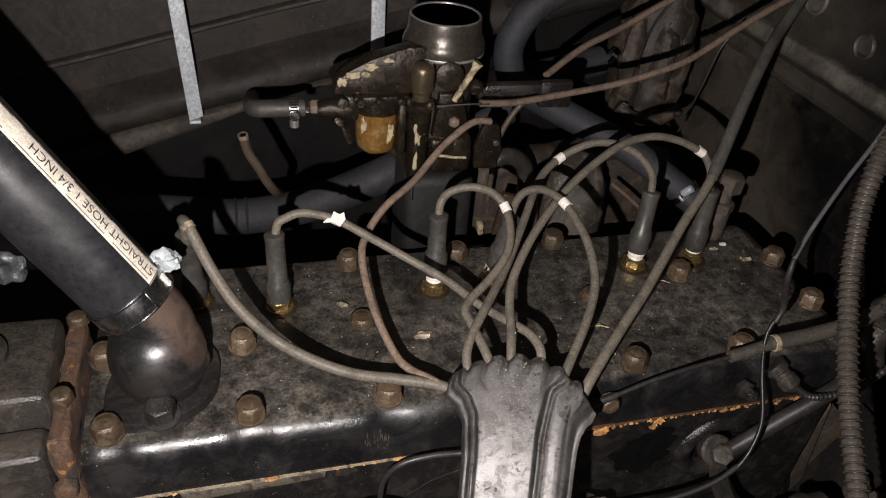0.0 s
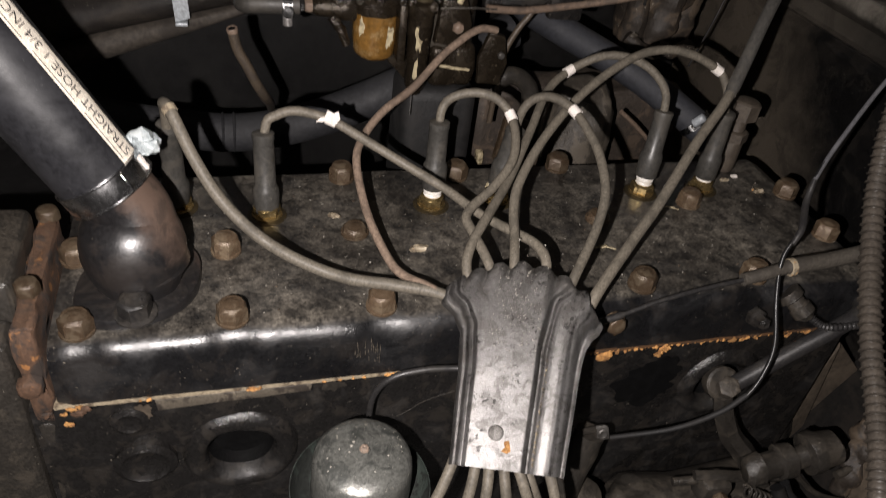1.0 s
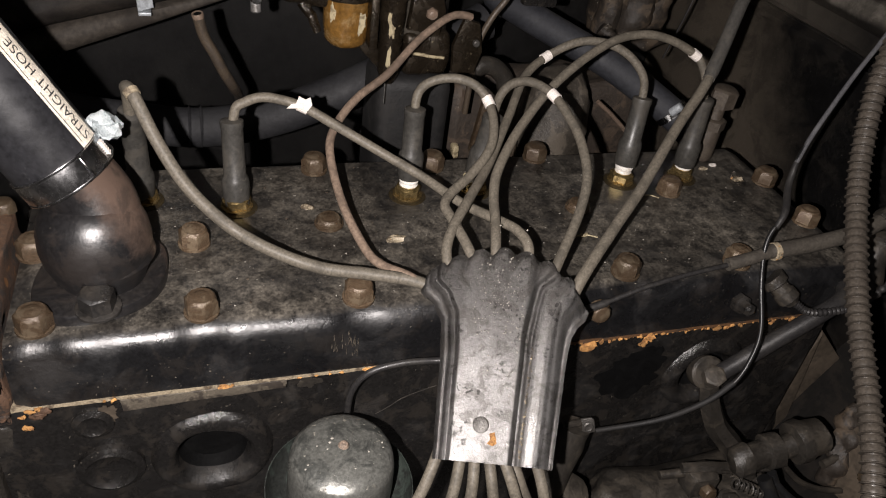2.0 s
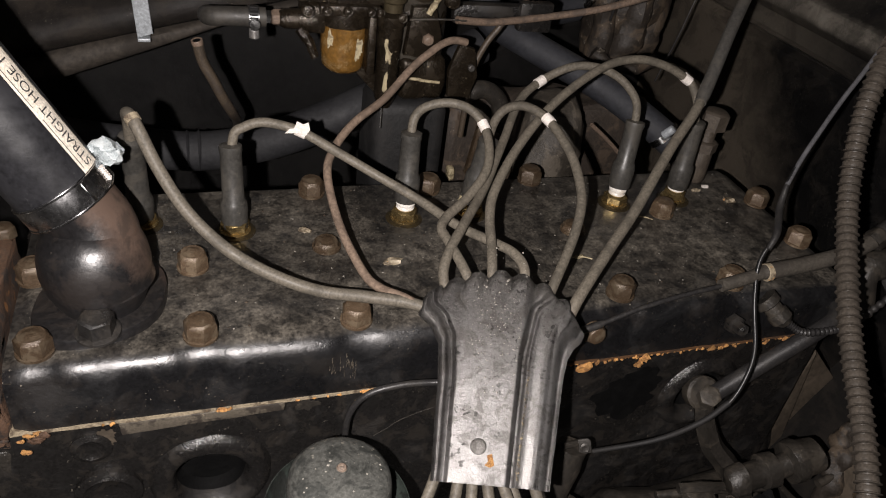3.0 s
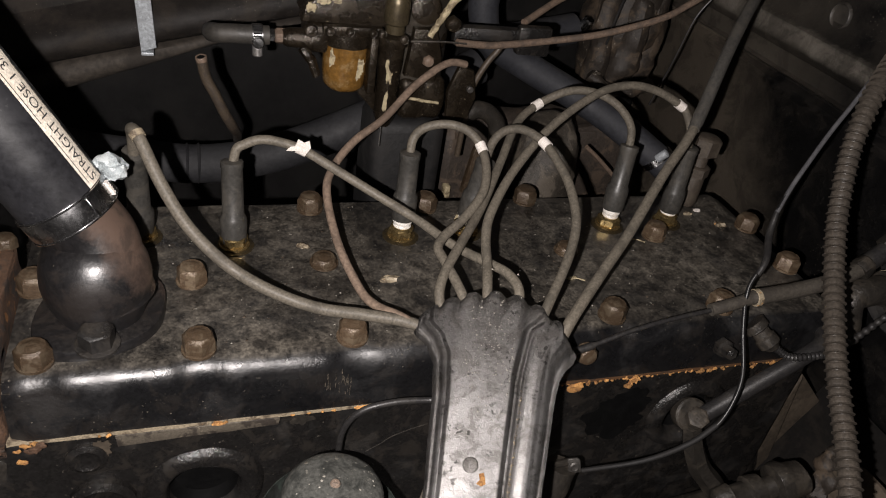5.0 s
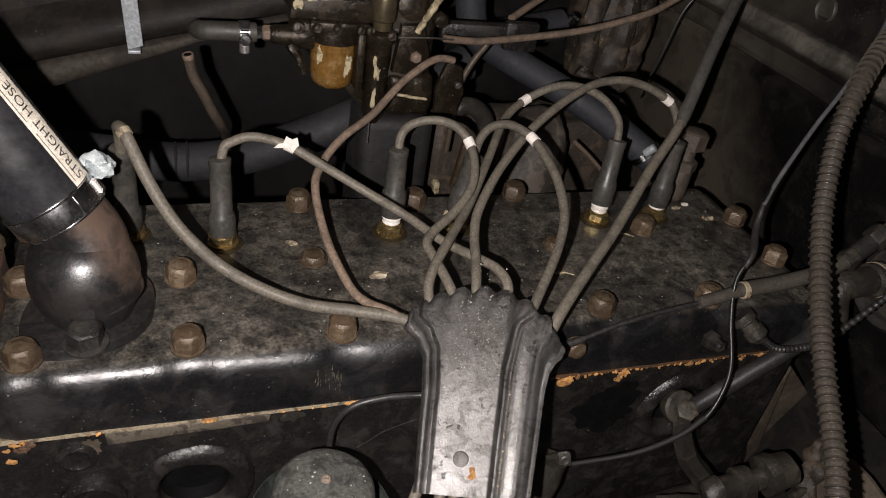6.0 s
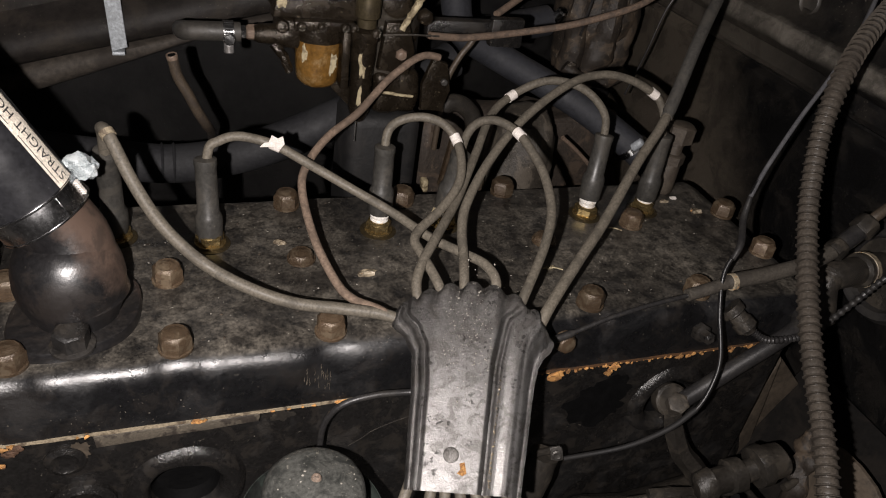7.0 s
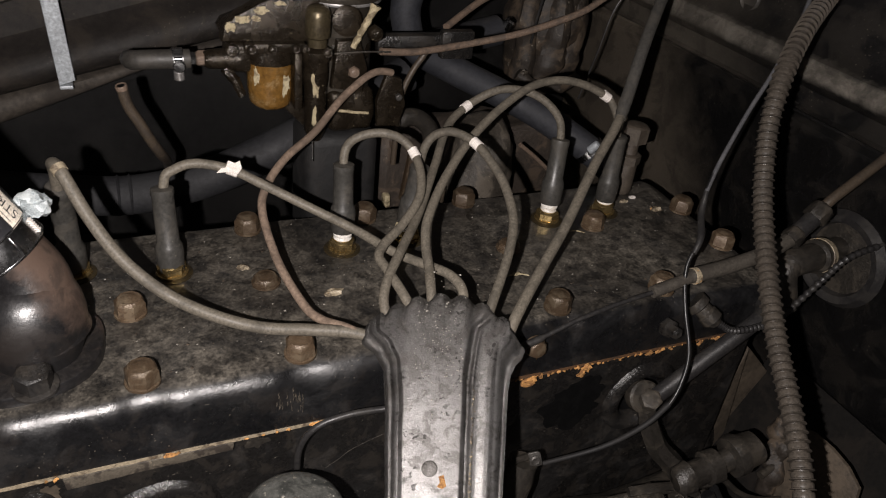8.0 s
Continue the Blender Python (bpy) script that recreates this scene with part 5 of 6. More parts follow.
def cable_clip():
    th = thing("cable_clip", "dark steel bracket that holds the throttle cable", "bracket", at=(0.12, 0.53, 0.14))
    child("arm", roughen(block((0.060, 0.515, 0.128), (0.150, 0.528, 0.146), 0.003), 0.001, 60), M_BLOCK, th)
    child("plate", roughen(block((0.118, 0.505, 0.126), (0.150, 0.515, 0.152), 0.002), 0.001, 60), M_BLOCK, th)
    return th


cable_clip()


def rusty_casting():
    th = thing("steering_box", "rusty mud-caked casting at the rear of the bay", "casting", at=(0.30, 0.69, 0.0))
    b = lathe([(0.02, -0.03), (0.040, -0.02), (0.046, 0.02), (0.050, 0.06), (0.046, 0.10), (0.035, 0.13), (0.0, 0.14)], (0.345, 0.70, 0.05), (0, 0, 1), 30)
    bmesh.ops.subdivide_edges(b, edges=b.edges[:], cuts=1, use_grid_fill=True)
    child("body", roughen(b, 0.010, 35), M_MUD, th, "muddy body")
    child("shaft", lathe([(0.018, -0.06), (0.018, 0.06), (0.014, 0.064)], (0.218, 0.69, 0.082), (1, 0.12, 0.16), 24), M_BLUEHOSE, th, "dark shaft cover")
    for x, y, w in ((0.307, 0.672, 0.014), (0.336, 0.662, 0.018), (0.366, 0.668, 0.014)):
        rib = tube([(x, y + 0.006, 0.150), (x - 0.002, y, 0.110), (x - 0.003, y - 0.001, 0.065), (x - 0.006, y + 0.004, 0.025)], lambda q, w=w: w * (1 - 0.35 * (2 * q - 1) ** 2), 16)
        child("cast_rib", roughen(roughen(rib, 0.009, 30, x), 0.003, 90, x), M_MUD, th)
    foot = tube([(0.288, 0.652, 0.052), (0.312, 0.642, 0.040), (0.345, 0.640, 0.038), (0.372, 0.648, 0.046)], 0.0075, 12)
    child("foot_flange", roughen(foot, 0.003, 70), M_MUD, th, "chipped foot flange")
    for x, y, z in ((0.290, 0.641, 0.058), (0.326, 0.632, 0.052)):
        nick = bmesh.new()
        bmesh.ops.create_icosphere(nick, subdivisions=2, radius=0.0045, matrix=Matrix.Translation((x, y, z)) @ Matrix.Diagonal((1.5, 0.4, 0.6, 1)))
        child("bare_nick", roughen(nick, 0.003, 260, x), M_PLATE, th, "pale chipped edge")
    child("end_fitting", lathe([(0.007, 0), (0.007, 0.012), (0.005, 0.014)], (0.282, 0.685, 0.098), (0.3, -0.6, 1), 12), M_CHROME, th, "bright end fitting")
    return th


rusty_casting()


# ---------------------------------------------------------------- near side: breather cap, pipes, linkage
def dented(prof, c, ax, sides):
    bm = lathe(prof, c, ax, sides)
    roughen(bm, 0.0012, 28, 4)
    return roughen(bm, 0.0004, 110, 2)


def breather_cap():
    th = thing("breather_cap", "tarnished domed breather cap with a wide skirt", "cap", at=(-0.088, 0.195, -0.11))
    c, ax = (-0.0905, 0.1955, -0.0425), (0.0, -0.05, 1)
    child("dome", dented([(0.0345, -0.060), (0.0340, -0.050), (0.0338, -0.030), (0.0334, -0.0155), (0.0320, -0.0095), (0.0290, -0.0062), (0.022, -0.0034), (0.012, -0.0013), (0.0045, -0.0004), (0.0040, 0.0008), (0.0015, 0.0013), (0.0, 0.0011)], c, ax, 72), M_CAP, th, "dented dome")
    child("rivet", lathe([(0.0034, -0.001), (0.0034, 0.0006), (0.0026, 0.0019), (0.0011, 0.0023), (0.0, 0.0018)], (-0.0905, 0.1955, -0.0423), ax, 16), M_RIVET, th, "small pinkish rivet head")
    child("skirt", lathe([(0.033, -0.056), (0.042, -0.052), (0.0470, -0.044), (0.0474, -0.041), (0.0482, -0.0412), (0.0484, -0.046), (0.044, -0.060), (0.03, -0.072), (0.02, -0.13)], c, ax, 56), M_VERDI, th, "skirt with green tarnish")
    return th


breather_cap()


def on_cap(rnd):
    """A spot on the breather cap's dome."""
    q, a = 0.031 * rnd.random() ** 0.5, rnd.uniform(0, 2 * math.pi)
    drop = -0.0006 - 0.0032 * (q / 0.022) ** 2 if q < 0.022 else -0.0040 - 0.0045 * ((q - 0.022) / 0.009) ** 1.6
    return Vector((-0.0905 + q * math.cos(a), 0.1955 + q * math.sin(a), -0.0415 + drop)), Vector((math.cos(a) * q * 8, math.sin(a) * q * 8, 1))


loose_line("thin_wire", "thin black wire looping out from under the shield", "wire",
           [(0.0, 0.235, -0.024), (-0.013, 0.245, -0.030), (-0.04, 0.248, -0.031), (-0.062, 0.249, -0.037), (-0.073, 0.25, -0.052), (-0.076, 0.25, -0.075), (-0.075, 0.252, -0.13)], 0.0024, M_DARK, 10)


def conduit():
    """Corrugated split loom: rings swept along a hanging line."""
    pts = [(0.452, 0.39, 0.258), (0.428, 0.37, 0.242), (0.385, 0.345, 0.225), (0.351, 0.325, 0.211), (0.323, 0.306, 0.193), (0.306, 0.292, 0.170), (0.297, 0.280, 0.143), (0.287, 0.257, 0.105), (0.277, 0.230, 0.075), (0.263, 0.197, 0.049), (0.252, 0.166, 0.026), (0.242, 0.135, 0.006), (0.227, 0.099, -0.016), (0.21, 0.06, -0.05)]
    base = smooth_path(pts, 30)
    cum = [0.0]
    for a, b in zip(base, base[1:]):
        cum.append(cum[-1] + (b - a).length)
    total, pitch = cum[-1], 0.0062
    q = 0.0
    i = 0
    ribs = []
    while q < total - pitch:
        while cum[i + 1] < q:
            i += 1
        ribs.append((base[i].lerp(base[i + 1], (q - cum[i]) / (cum[i + 1] - cum[i])), (base[i + 1] - base[i]).normalized()))
        q += pitch
    th = thing("split_conduit", "grey corrugated plastic cable conduit hanging in front of the bulkhead", "conduit", at=pts[4])
    child("tube", sweep(bmesh.new(), base[::6], 0.0054, 20), M_CONDUIT, th)
    for c, d in ribs:
        child("rib", lathe([(0.0052, -0.0030), (0.0066, -0.0028), (0.0071, -0.0022), (0.0071, 0.0010), (0.0074, 0.0013), (0.0083, 0.0016), (0.0084, 0.0021), (0.0060, 0.0025)], c, d, 18), M_CONDUIT, th)


conduit()

th = loose_line("black_wire", "glossy black wire with a taped joint crossing the head", "wire",
                [(0.43, 0.40, 0.245), (0.385, 0.362, 0.202), (0.355, 0.345, 0.166), (0.332, 0.335, 0.139), (0.313, 0.325, 0.118), (0.295, 0.315, 0.096), (0.281, 0.305, 0.079), (0.273, 0.295, 0.064), (0.258, 0.274, 0.056), (0.244, 0.265, 0.035), (0.239, 0.249, 0.009), (0.235, 0.227, -0.018), (0.227, 0.216, -0.036),
                 (0.214, 0.209, -0.055), (0.195, 0.209, -0.073), (0.164, 0.215, -0.094), (0.121, 0.229, -0.114)], 0.0018, M_WIRE, 10)
child("dull_length", tube([(0.214, 0.209, -0.055), (0.195, 0.209, -0.073), (0.164, 0.215, -0.094), (0.121, 0.229, -0.114)], lambda q: 0.0024 - 0.0004 * q, 10), M_PAD, th, "greasy dull length of the wire")
child("taped_joint", tube([(0.281, 0.305, 0.079), (0.273, 0.295, 0.064), (0.258, 0.274, 0.056), (0.249, 0.267, 0.046)], lambda s: 0.0021 + 0.0009 * math.sin(math.pi * s), 10), M_DARK, th, "taped joint")
# upper length of the wire drawn grey: its highlight is put into the colour
child("sleeve", tube([(0.43, 0.40, 0.245), (0.385, 0.362, 0.202), (0.355, 0.345, 0.166), (0.332, 0.335, 0.139), (0.313, 0.325, 0.118), (0.295, 0.315, 0.096), (0.281, 0.305, 0.079)], 0.0019, 12), M_WIRE_SHEEN, th, "grey upper length, its highlight put into the colour")


def sender():
    th = thing("sender_unit", "greasy sender with a brass terminal on the block's side", "sensor", at=(0.115, 0.23, -0.15))
    child("terminal", slab([(-0.005, -0.0065), (0.005, -0.0065), (0.005, 0.0045), (0.003, 0.0065), (-0.005, 0.0065)], 0.0016, (0.1125, 0.229, -0.1065), (0.93, -0.25, 0.25), (-0.15, 0.35, 0.92), 0.0004), M_DULL, th, "worn steel terminal tab")
    child("terminal_ring", lathe([(0.0022, 0.0), (0.0040, 0.0), (0.0042, 0.0012), (0.0030, 0.0020), (0.0022, 0.0016)], (0.1120, 0.2285, -0.1065), (-0.2, -0.92, 0.34), 18), M_DULL, th, "dull ring terminal")
    child("terminal_pin", tube([(0.094, 0.232, -0.105), (0.112, 0.234, -0.107)], 0.003, 8), M_GREASE, th)
    child("body", roughen(tube([(0.106, 0.236, -0.112), (0.101, 0.233, -0.135), (0.094, 0.229, -0.160), (0.090, 0.226, -0.185)], lambda s: 0.0125 + 0.003 * s, 16), 0.0015, 60), M_GREASE, th)
    child("base", roughen(lathe([(0.028, 0), (0.030, 0.01), (0.026, 0.03), (0.018, 0.034)], (0.098, 0.222, -0.205), (0, -0.1, 1), 24), 0.003, 60), M_GREASE, th, "round greasy base")
    return th


sender()


def side_pipes():
    th = thing("heater_pipe", "grey pipe with a rubber sleeve along the head's side", "pipe", at=(0.25, 0.263, 0.02))
    child("pipe", tube([(0.213, 0.262, 0.018), (0.235, 0.262, 0.023), (0.255, 0.263, 0.027), (0.285, 0.263, 0.030), (0.318, 0.263, 0.036), (0.336, 0.265, 0.039), (0.354, 0.268, 0.044)], lambda s: 0.0050 if s < 0.3 else 0.0064, 16), M_PIPE, th)
    child("collar", lathe([(0.0056, 0), (0.0072, 0.001), (0.0072, 0.005), (0.0056, 0.006)], (0.251, 0.263, 0.026), (1, 0, 0.12), 18), M_GASKET, th, "tan collar")
    rod = thing("side_rod", "thin dark rod along the head's side", "rod", at=(0.107, 0.256, -0.005))
    child("rod", tube([(0.075, 0.256, -0.012), (0.107, 0.256, -0.004), (0.14, 0.258, 0.006), (0.175, 0.260, 0.013), (0.215, 0.262, 0.018)], lambda s: 0.0030 if s < 0.30 else 0.0019, 10), M_DARK, rod)
    fit = thing("oil_line", "braided oil line screwed into the head's side", "pipe", at=(0.275, 0.262, -0.012))
    child("elbow", lathe([(0.0105, 0), (0.0105, 0.007), (0.0078, 0.0085), (0.0078, 0.014), (0.0092, 0.0155), (0.0092, 0.023), (0.0062, 0.026), (0.0046, 0.028)], (0.266, 0.266, -0.003), (0.55, -0.62, -0.52), 12), M_GREASE, fit, "threaded elbow")
    child("line", tube([(0.283, 0.247, -0.017), (0.293, 0.240, -0.021), (0.317, 0.238, -0.021), (0.340, 0.240, -0.020), (0.360, 0.245, -0.015), (0.391, 0.250, 0.005), (0.415, 0.251, 0.026), (0.456, 0.252, 0.034)], lambda q: 0.0029 + 0.0006 * math.sin(q * 260), 10, 24), M_DARK, fit, "braided line")
    low = thing("lower_pipe", "dark pipe with a banjo bolt on the block's side", "pipe", at=(0.233, 0.25, -0.088))
    child("pipe", tube([(0.228, 0.245, -0.092), (0.25, 0.246, -0.078), (0.28, 0.246, -0.055), (0.313, 0.246, -0.031), (0.337, 0.252, -0.020), (0.352, 0.275, -0.022), (0.356, 0.31, -0.04)], 0.0072, 16), M_DARK, low)
    child("banjo_bolt", hex_bm((0.2305, 0.244, -0.090), (-0.25, -0.40, 0.86), 0.0165, 0.010, 0.0, 0.3, 0.0010), M_CAST, low, "worn banjo bolt")
    child("banjo", lathe([(0.014, -0.012), (0.015, -0.010), (0.015, 0.0), (0.013, 0.002)], (0.231, 0.250, -0.090), (-0.15, -0.75, 0.5), 22), M_GREASE, low)
    child("arm", roughen(tube([(0.228, 0.243, -0.094), (0.234, 0.240, -0.112), (0.248, 0.235, -0.140), (0.270, 0.225, -0.166), (0.288, 0.215, -0.194)], lambda q: 0.0085 + 0.003 * q, 6), 0.0008, 60), M_GREASE, low, "forged arm")
    return th


side_pipes()


def coil(a, b, r, turns):
    a, b = Vector(a), Vector(b)
    x, y, d = frame_of(b - a)
    n = turns * 10
    path = [a.lerp(b, k / n) + r * (math.cos(k * 0.6283) * x + math.sin(k * 0.6283) * y) for k in range(n + 1)]
    return sweep(bmesh.new(), path, 0.0011, 6)


def linkage():
    th = thing("pedal_linkage", "greasy pivot linkage with rods low beside the block", "linkage", at=(0.30, 0.20, -0.16))
    child("barrel", roughen(lathe([(0.008, 0), (0.0125, 0.003), (0.0135, 0.014), (0.0115, 0.016), (0.0115, 0.030), (0.0150, 0.032), (0.0155, 0.044), (0.0105, 0.047), (0.0105, 0.056), (0.0180, 0.058), (0.0190, 0.066), (0.0165, 0.072), (0.0160, 0.084), (0.010, 0.088)], (0.246, 0.201, -0.150), (0.95, 0.0, 0.20), 20), 0.0025, 60), M_GREASE, th, "pivot barrel")
    child("clevis", roughen(block((0.212, 0.196, -0.186), (0.238, 0.218, -0.162), 0.004, 2), 0.002, 60), M_GREASE, th, "clevis block")
    child("clevis_arm", roughen(tube([(0.205, 0.210, -0.158), (0.232, 0.205, -0.156), (0.258, 0.205, -0.163)], 0.0045, 6), 0.0008, 80), M_GREASE, th)
    child("clevis_pin", hex_bm((0.226, 0.196, -0.174), (0, -1, 0.2), 0.012, 0.008, 0.0), M_BOLT, th)
    child("spring", coil((0.252, 0.196, -0.170), (0.300, 0.186, -0.196), 0.0052, 9), M_GREASE, th, "return spring")
    child("cross_rod", tube([(0.19, 0.215, -0.170), (0.24, 0.208, -0.166), (0.29, 0.20, -0.165)], 0.004, 10), M_GREASE, th)
    child("rod", tube([(0.285, 0.195, -0.172), (0.295, 0.175, -0.200), (0.305, 0.155, -0.24)], 0.0065, 12), M_WIRE, th)
    child("rod", tube([(0.29, 0.197, -0.172), (0.315, 0.175, -0.190), (0.36, 0.16, -0.198), (0.43, 0.155, -0.20)], 0.0035, 10), M_WIRE, th)
    c = thing("clutch_cover", "dusty rounded casting low beside the block", "casting", at=(0.2, 0.22, -0.25))
    b = block((0.145, 0.185, -0.40), (0.335, 0.262, -0.200), 0.036, 5)
    bmesh.ops.subdivide_edges(b, edges=b.edges[:], cuts=2, use_grid_fill=True)
    roughen(b, 0.012, 20, 3)
    child("cover", roughen(b, 0.005, 70), M_GREASE, c, "lumpy dusty cover")
    for x, y, z in ((0.185, 0.196, -0.196), (0.262, 0.20, -0.205), (0.215, 0.188, -0.215)):
        child("cover_bolt", hex_bm((x, y, z), (0.1, -0.6, 0.8), 0.013, 0.010, 0.010), M_GREASE, c)
    return th


linkage()


def steering_hole():
    th = thing("column_grommet", "round rubber grommet with a rusty joint in the bulkhead", "grommet", at=(0.455, 0.28, 0.0))
    child("ring", lathe([(0.036, 0.0), (0.046, 0.0), (0.048, 0.005), (0.043, 0.012), (0.036, 0.010), (0.034, 0.004)], (0.459, 0.282, 0.000), (-1, 0, 0), 36), M_DARK, th, "black rubber ring")
    child("disc", lathe([(0.035, 0), (0.035, 0.004), (0.012, 0.006)], (0.459, 0.282, 0.000), (-1, 0, 0), 30), M_GREASE, th)
    child("joint", roughen(lathe([(0.013, 0), (0.014, 0.03), (0.016, 0.032), (0.016, 0.045), (0.013, 0.048), (0.013, 0.085), (0.009, 0.09)], (0.455, 0.288, 0.006), (-0.97, -0.2, 0.10), 22), 0.0008, 60), M_GREASE, th, "greasy joint")
    child("collar", lathe([(0.0135, 0), (0.0165, 0.001), (0.0165, 0.007), (0.0135, 0.008)], (0.424, 0.2815, 0.0095), (-0.97, -0.2, 0.10), 22), M_GASKET, th, "tan collar")
    child("bent_end", roughen(tube([(0.372, 0.271, 0.014), (0.366, 0.267, 0.006), (0.372, 0.264, -0.012), (0.380, 0.262, -0.028)], lambda q: 0.012 - 0.003 * q, 16), 0.0008, 60), M_GREASE, th)
    sp = thing("speedometer_cable", "dark cable with hexagonal unions leading to the bulkhead", "cable", at=(0.40, 0.27, 0.04))
    child("cable", tube([(0.352, 0.268, 0.042), (0.380, 0.274, 0.055), (0.389, 0.275, 0.066), (0.395, 0.275, 0.074), (0.420, 0.277, 0.090), (0.457, 0.281, 0.111)], 0.0046, 12), M_BROWN, sp)
    child("union", hex_bm((0.381, 0.274, 0.058), (0.72, 0.1, 0.7), 0.018, 0.015, 0.0), M_GREASE, sp, "hexagonal union")
    child("union", hex_bm((0.354, 0.268, 0.043), (0.80, 0.15, 0.55), 0.016, 0.012, 0.0), M_GREASE, sp, "hexagonal union")
    child("sleeve", tube([(0.360, 0.270, 0.046), (0.384, 0.274, 0.061)], 0.0078, 14), M_DARK, sp, "black sleeve")


steering_hole()


def pedal_plate():
    th = thing("pedal_plate", "dusty brown pressed plate low beside the bulkhead", "plate", at=(0.40, 0.17, -0.16))
    out = [(0.206, -0.128), (0.19, -0.121), (0.17, -0.120), (0.150, -0.123), (0.133, -0.131), (0.128, -0.150), (0.140, -0.175), (0.165, -0.205), (0.21, -0.215), (0.216, -0.17)]
    b = slab([(-y, z) for y, z in out], 0.004, (0.400, 0, 0), (0, -1, 0), (0.12, 0, 1), 0.001)
    child("plate", roughen(b, 0.001, 50), M_WEB, th)
    child("plate_bolt", hex_bm((0.376, 0.172, -0.165), (-1, 0, 0.2), 0.012, 0.007, 0.009), M_BOLT, th)
    j = thing("rusty_joint", "lumpy rusty joint beside the pivot barrel", "joint", at=(0.385, 0.21, -0.165))
    for k, (x, y, z, r) in enumerate(((0.389, 0.222, -0.150, 0.014), (0.382, 0.208, -0.172, 0.017), (0.374, 0.200, -0.195, 0.014))):
        lump = bmesh.new()
        bmesh.ops.create_icosphere(lump, subdivisions=3, radius=r, matrix=Matrix.Translation((x, y, z)) @ Matrix.Diagonal((0.8, 0.8, 1.2, 1)))
        child("lump", roughen(lump, r * 0.6, 70, k), M_MUD, j)
    child("pin", tube([(0.355, 0.20, -0.178), (0.385, 0.205, -0.172), (0.41, 0.21, -0.168)], 0.004, 10), M_GREASE, j)


pedal_plate()
loose_line("pedal_rod", "black pedal rod low beside the pivot", "rod",
           [(0.292, 0.196, -0.168), (0.302, 0.188, -0.186), (0.320, 0.180, -0.204), (0.345, 0.172, -0.222)], 0.0040, M_WIRE, 12)
loose_line("pedal_rod", "thin grey pedal rod low beside the pivot", "rod",
           [(0.300, 0.196, -0.160), (0.325, 0.190, -0.182), (0.355, 0.186, -0.196), (0.395, 0.184, -0.205)], 0.0028, M_GREASE, 10)


# ---------------------------------------------------------------- small things
def hose_clamp_on(th, at, axis, r):
    child("clamp", lathe([(r, 0), (r + 0.0012, 0), (r + 0.0012, 0.007), (r, 0.007)], at, axis, 24), M_CHROME, th, "bright hose clamp")
    x, y, d = frame_of(axis)
    child("clamp_screw", lathe([(0.004, -0.006), (0.0045, -0.005), (0.0045, 0.006), (0.003, 0.007)], Vector(at) + d * 0.0035 + Vector((-0.35, -0.75, 0.55)) * (r + 0.004), y, 12), M_ZINC, th, "clamp screw")


for ob in list(scene.objects):
    if ob.name == "heater_hose":
        hose_clamp_on(ob, (0.304, 0.497, 0.021), (-0.5, 0.42, 0.5), 0.0157)
    if ob.name == "lower_hose":
        for x in (-0.168, -0.157):
            child("ring", lathe([(0.0185, -0.002), (0.0208, 0), (0.0185, 0.002)], (x, 0.60, -0.0352), (1, 0, -0.04), 26), M_LOWHOSE, ob, "moulded ring")

loose_line("dark_elbow", "dark curved pipe end behind the plugs", "pipe",
           [(0.088, 0.535, 0.05), (0.105, 0.538, 0.057), (0.122, 0.54, 0.050), (0.133, 0.54, 0.030), (0.136, 0.54, -0.03)], 0.009, M_GREASE, 16)
loose_line("control_wire", "thin dark control wire against the bulkhead", "wire",
           [(0.33, 0.62, 0.23), (0.315, 0.63, 0.19), (0.30, 0.64, 0.15), (0.298, 0.65, 0.09)], 0.0015, M_DARK, 8)
loose_line("control_wire", "thin dark control wire against the bulkhead", "wire",
           [(0.385, 0.60, 0.17), (0.372, 0.605, 0.14), (0.366, 0.61, 0.09), (0.36, 0.62, 0.03)], 0.0012, M_DARK, 8)

b = roughen(block((0.096, 0.562, -0.060), (0.103, 0.574, -0.045), 0.002), 0.001, 150)
tagged(part("white_block", b, M_CREAM), "small off-white block between the manifold clamps", "fitting")

b = bmesh.new()
bmesh.ops.create_icosphere(b, subdivisions=4, radius=0.009, matrix=Matrix.Translation((-0.318, 0.345, 0.106)) @ Matrix.Diagonal((1.1, 0.7, 0.9, 1)))
roughen(b, 0.010, 70, 4)
roughen(b, 0.006, 170, 2)
tagged(part("plastic_wrap", b, M_CLEAR), "crumpled clear plastic wrap beside the hose", "wrap")


def scatter(name, label, count, seed, place, size, mat):
    """Loose grit, too fine to count."""
    rnd = random.Random(seed)
    bm = bmesh.new()
    for k in range(count):
        p, nrm = place(rnd)
        s = size * (0.35 + 1.3 * rnd.random() ** 3)
        x, y, d = frame_of(nrm)
        c = [bm.verts.new(p + s * (q[0] * x * rnd.uniform(0.5, 1.4) + q[1] * y * rnd.uniform(0.5, 1.4)) + d * s * q[2]) for q in ((1, 0, 0), (0, 1, 0), (-1, 0, 0), (0, -1, 0), (0.1, 0.1, 0.5))]
        for a in range(4):
            bm.faces.new((c[a], c[(a + 1) % 4], c[4]))
    return tagged(part(name, bm, mat, smooth=0), label, "grit", kind="stuff")


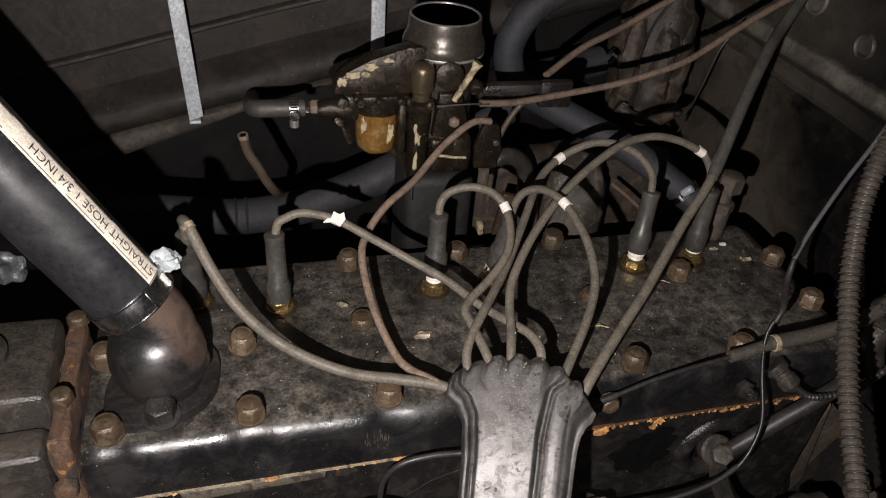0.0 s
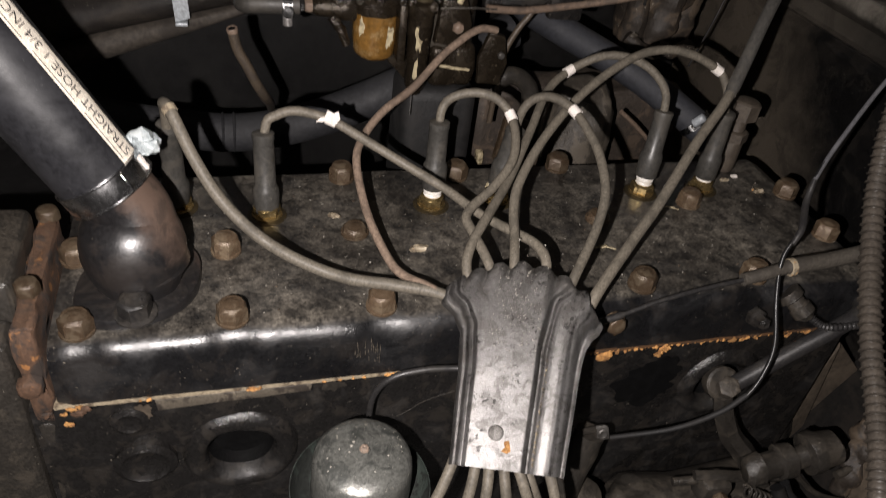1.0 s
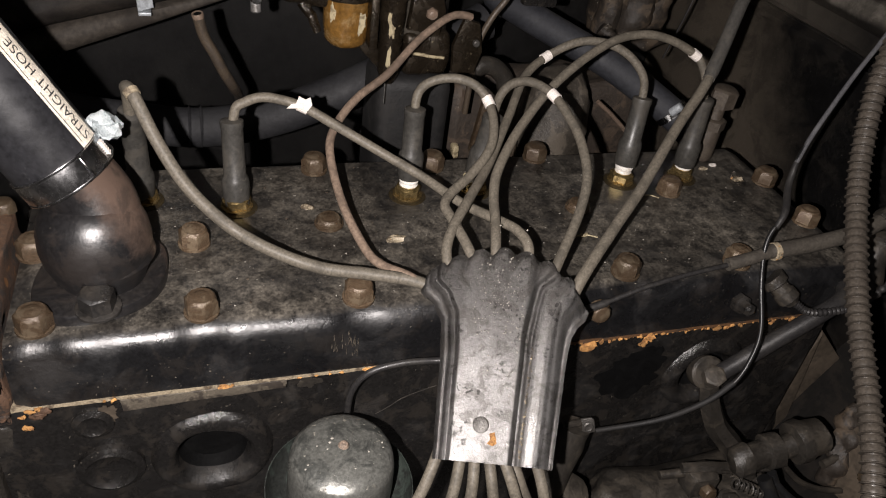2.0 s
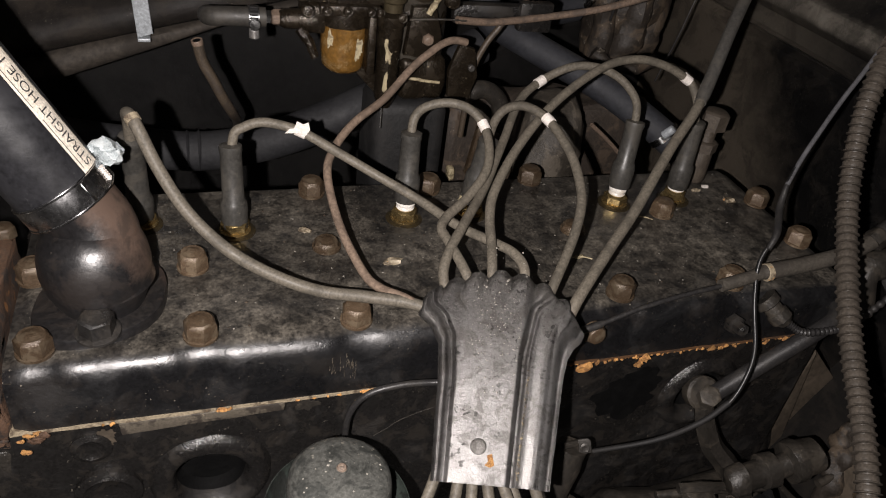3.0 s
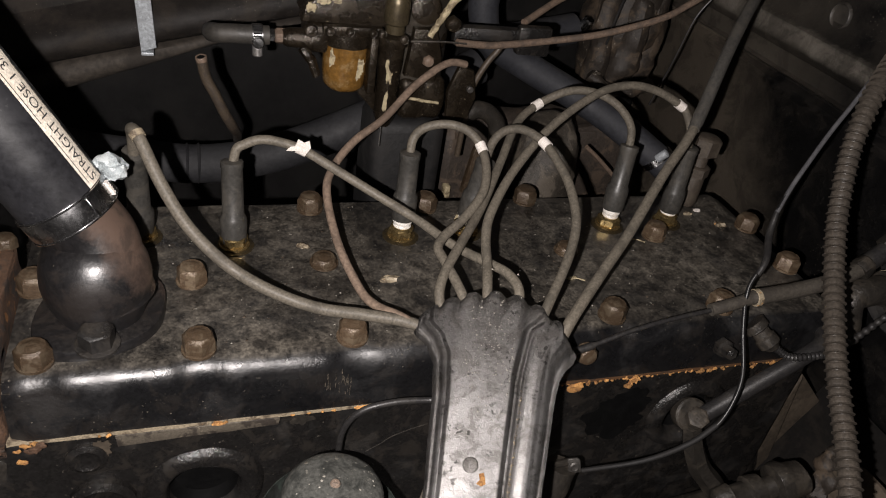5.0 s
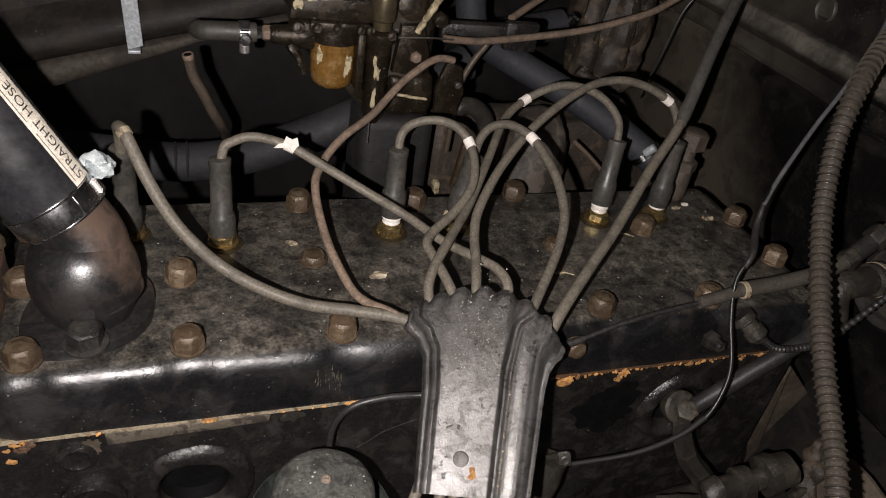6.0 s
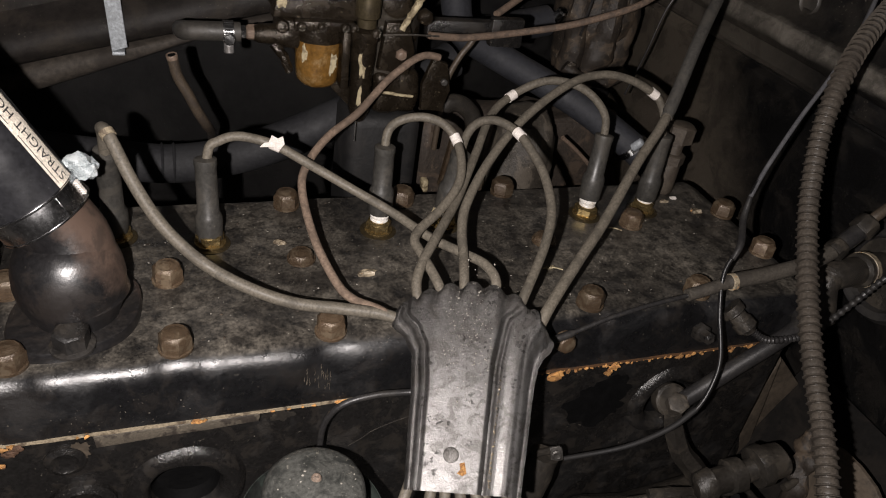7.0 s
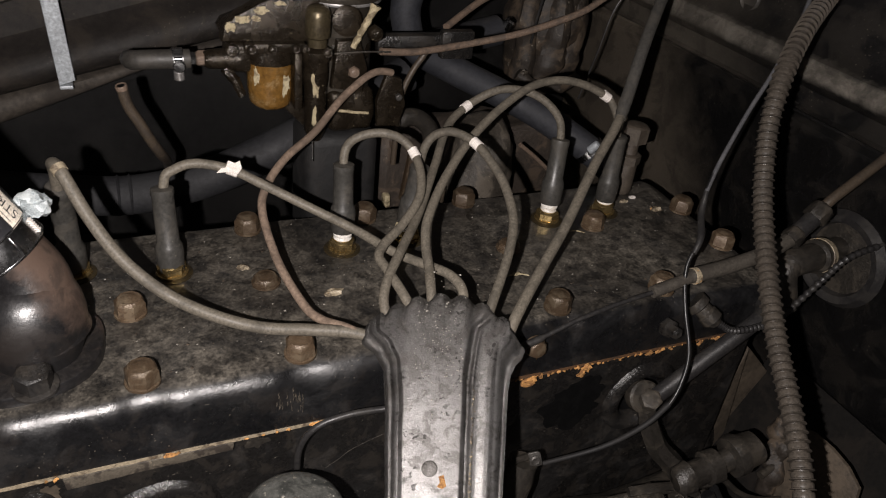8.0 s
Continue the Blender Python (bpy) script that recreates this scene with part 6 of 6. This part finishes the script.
scatter("grit", "pale grit and paint crumbs lying on the cylinder head", 700, 11, lambda r: (Vector((r.uniform(-0.27, 0.355), r.uniform(0.285, 0.46), 0.0008)), Vector((0, 0, 1))), 0.0006, M_SPECK)
scatter("grit", "dark crumbs of rust lying on the cylinder head", 500, 12, lambda r: (Vector((r.uniform(-0.27, 0.355), r.uniform(0.285, 0.46), 0.0008)), Vector((0, 0, 1))), 0.0009, M_MUD)
scatter("grit", "pale specks stuck on the head's painted side", 60, 13, lambda r: (Vector((r.gauss(-0.20, 0.05), 0.2640, -0.017 - 0.03 * r.random())), Vector((0, -1, 0))), 0.0005, M_PLATE)


def drips():
    """Dried runs of coolant below a head bolt."""
    rnd = random.Random(14)
    bm = bmesh.new()
    for k in range(22):
        x, z, w = -0.073 + rnd.choice((-0.012, -0.005, -0.002, 0.004)) + rnd.gauss(0, 0.0012), -0.010 - 0.022 * rnd.random(), 0.002 + 0.007 * rnd.random()
        line = [Vector((x + 0.0007 * noise.noise(Vector((x * 900, i * 0.9, k))), 0.2640, z - w * i / 4)) for i in range(5)]
        sweep(bm, line, lambda q, r=rnd.uniform(0.0002, 0.00045): r * (0.4 + 0.6 * q), 6)
    tagged(part("drip_marks", bm, M_PLATE), "pale dried drip marks down the head's side", "stain", kind="stuff")


drips()
scatter("grit", "pale specks on the engine block's side", 50, 15, lambda r: (Vector((r.uniform(-0.28, 0.33), 0.2668, r.uniform(-0.20, -0.055))), Vector((0, -1, 0))), 0.0005, M_PLATE)
scatter("grit", "pale crumbs stuck on the breather cap", 90, 16, on_cap, 0.0006, M_SPECK)
scatter("grit", "pale specks on the worn cable shield", 420, 17, lambda r: (Vector((-0.031, 0.261, 0.027)) + Vector((0.9165, -0.3992, 0.0270)) * r.uniform(0.036, 0.070) + Vector((-0.3130, -0.7573, -0.5732)) * r.gauss(0.004, 0.022) + Vector((-0.2493, -0.5169, 0.8189)) * 0.0003, Vector((-0.2493, -0.5169, 0.8189))), 0.00045, M_SPECK)
scatter("grit", "rusty crumbs along the shield's pressed rib", 110, 18, lambda r: (Vector((-0.031, 0.261, 0.027)) + Vector((0.9165, -0.3992, 0.0270)) * r.gauss(0.0772, 0.0005) + Vector((-0.3130, -0.7573, -0.5732)) * r.uniform(0.030, 0.100) - Vector((-0.2493, -0.5169, 0.8189)) * 0.0003, Vector((-0.2493, -0.5169, 0.8189))), 0.0006, M_GASKET)
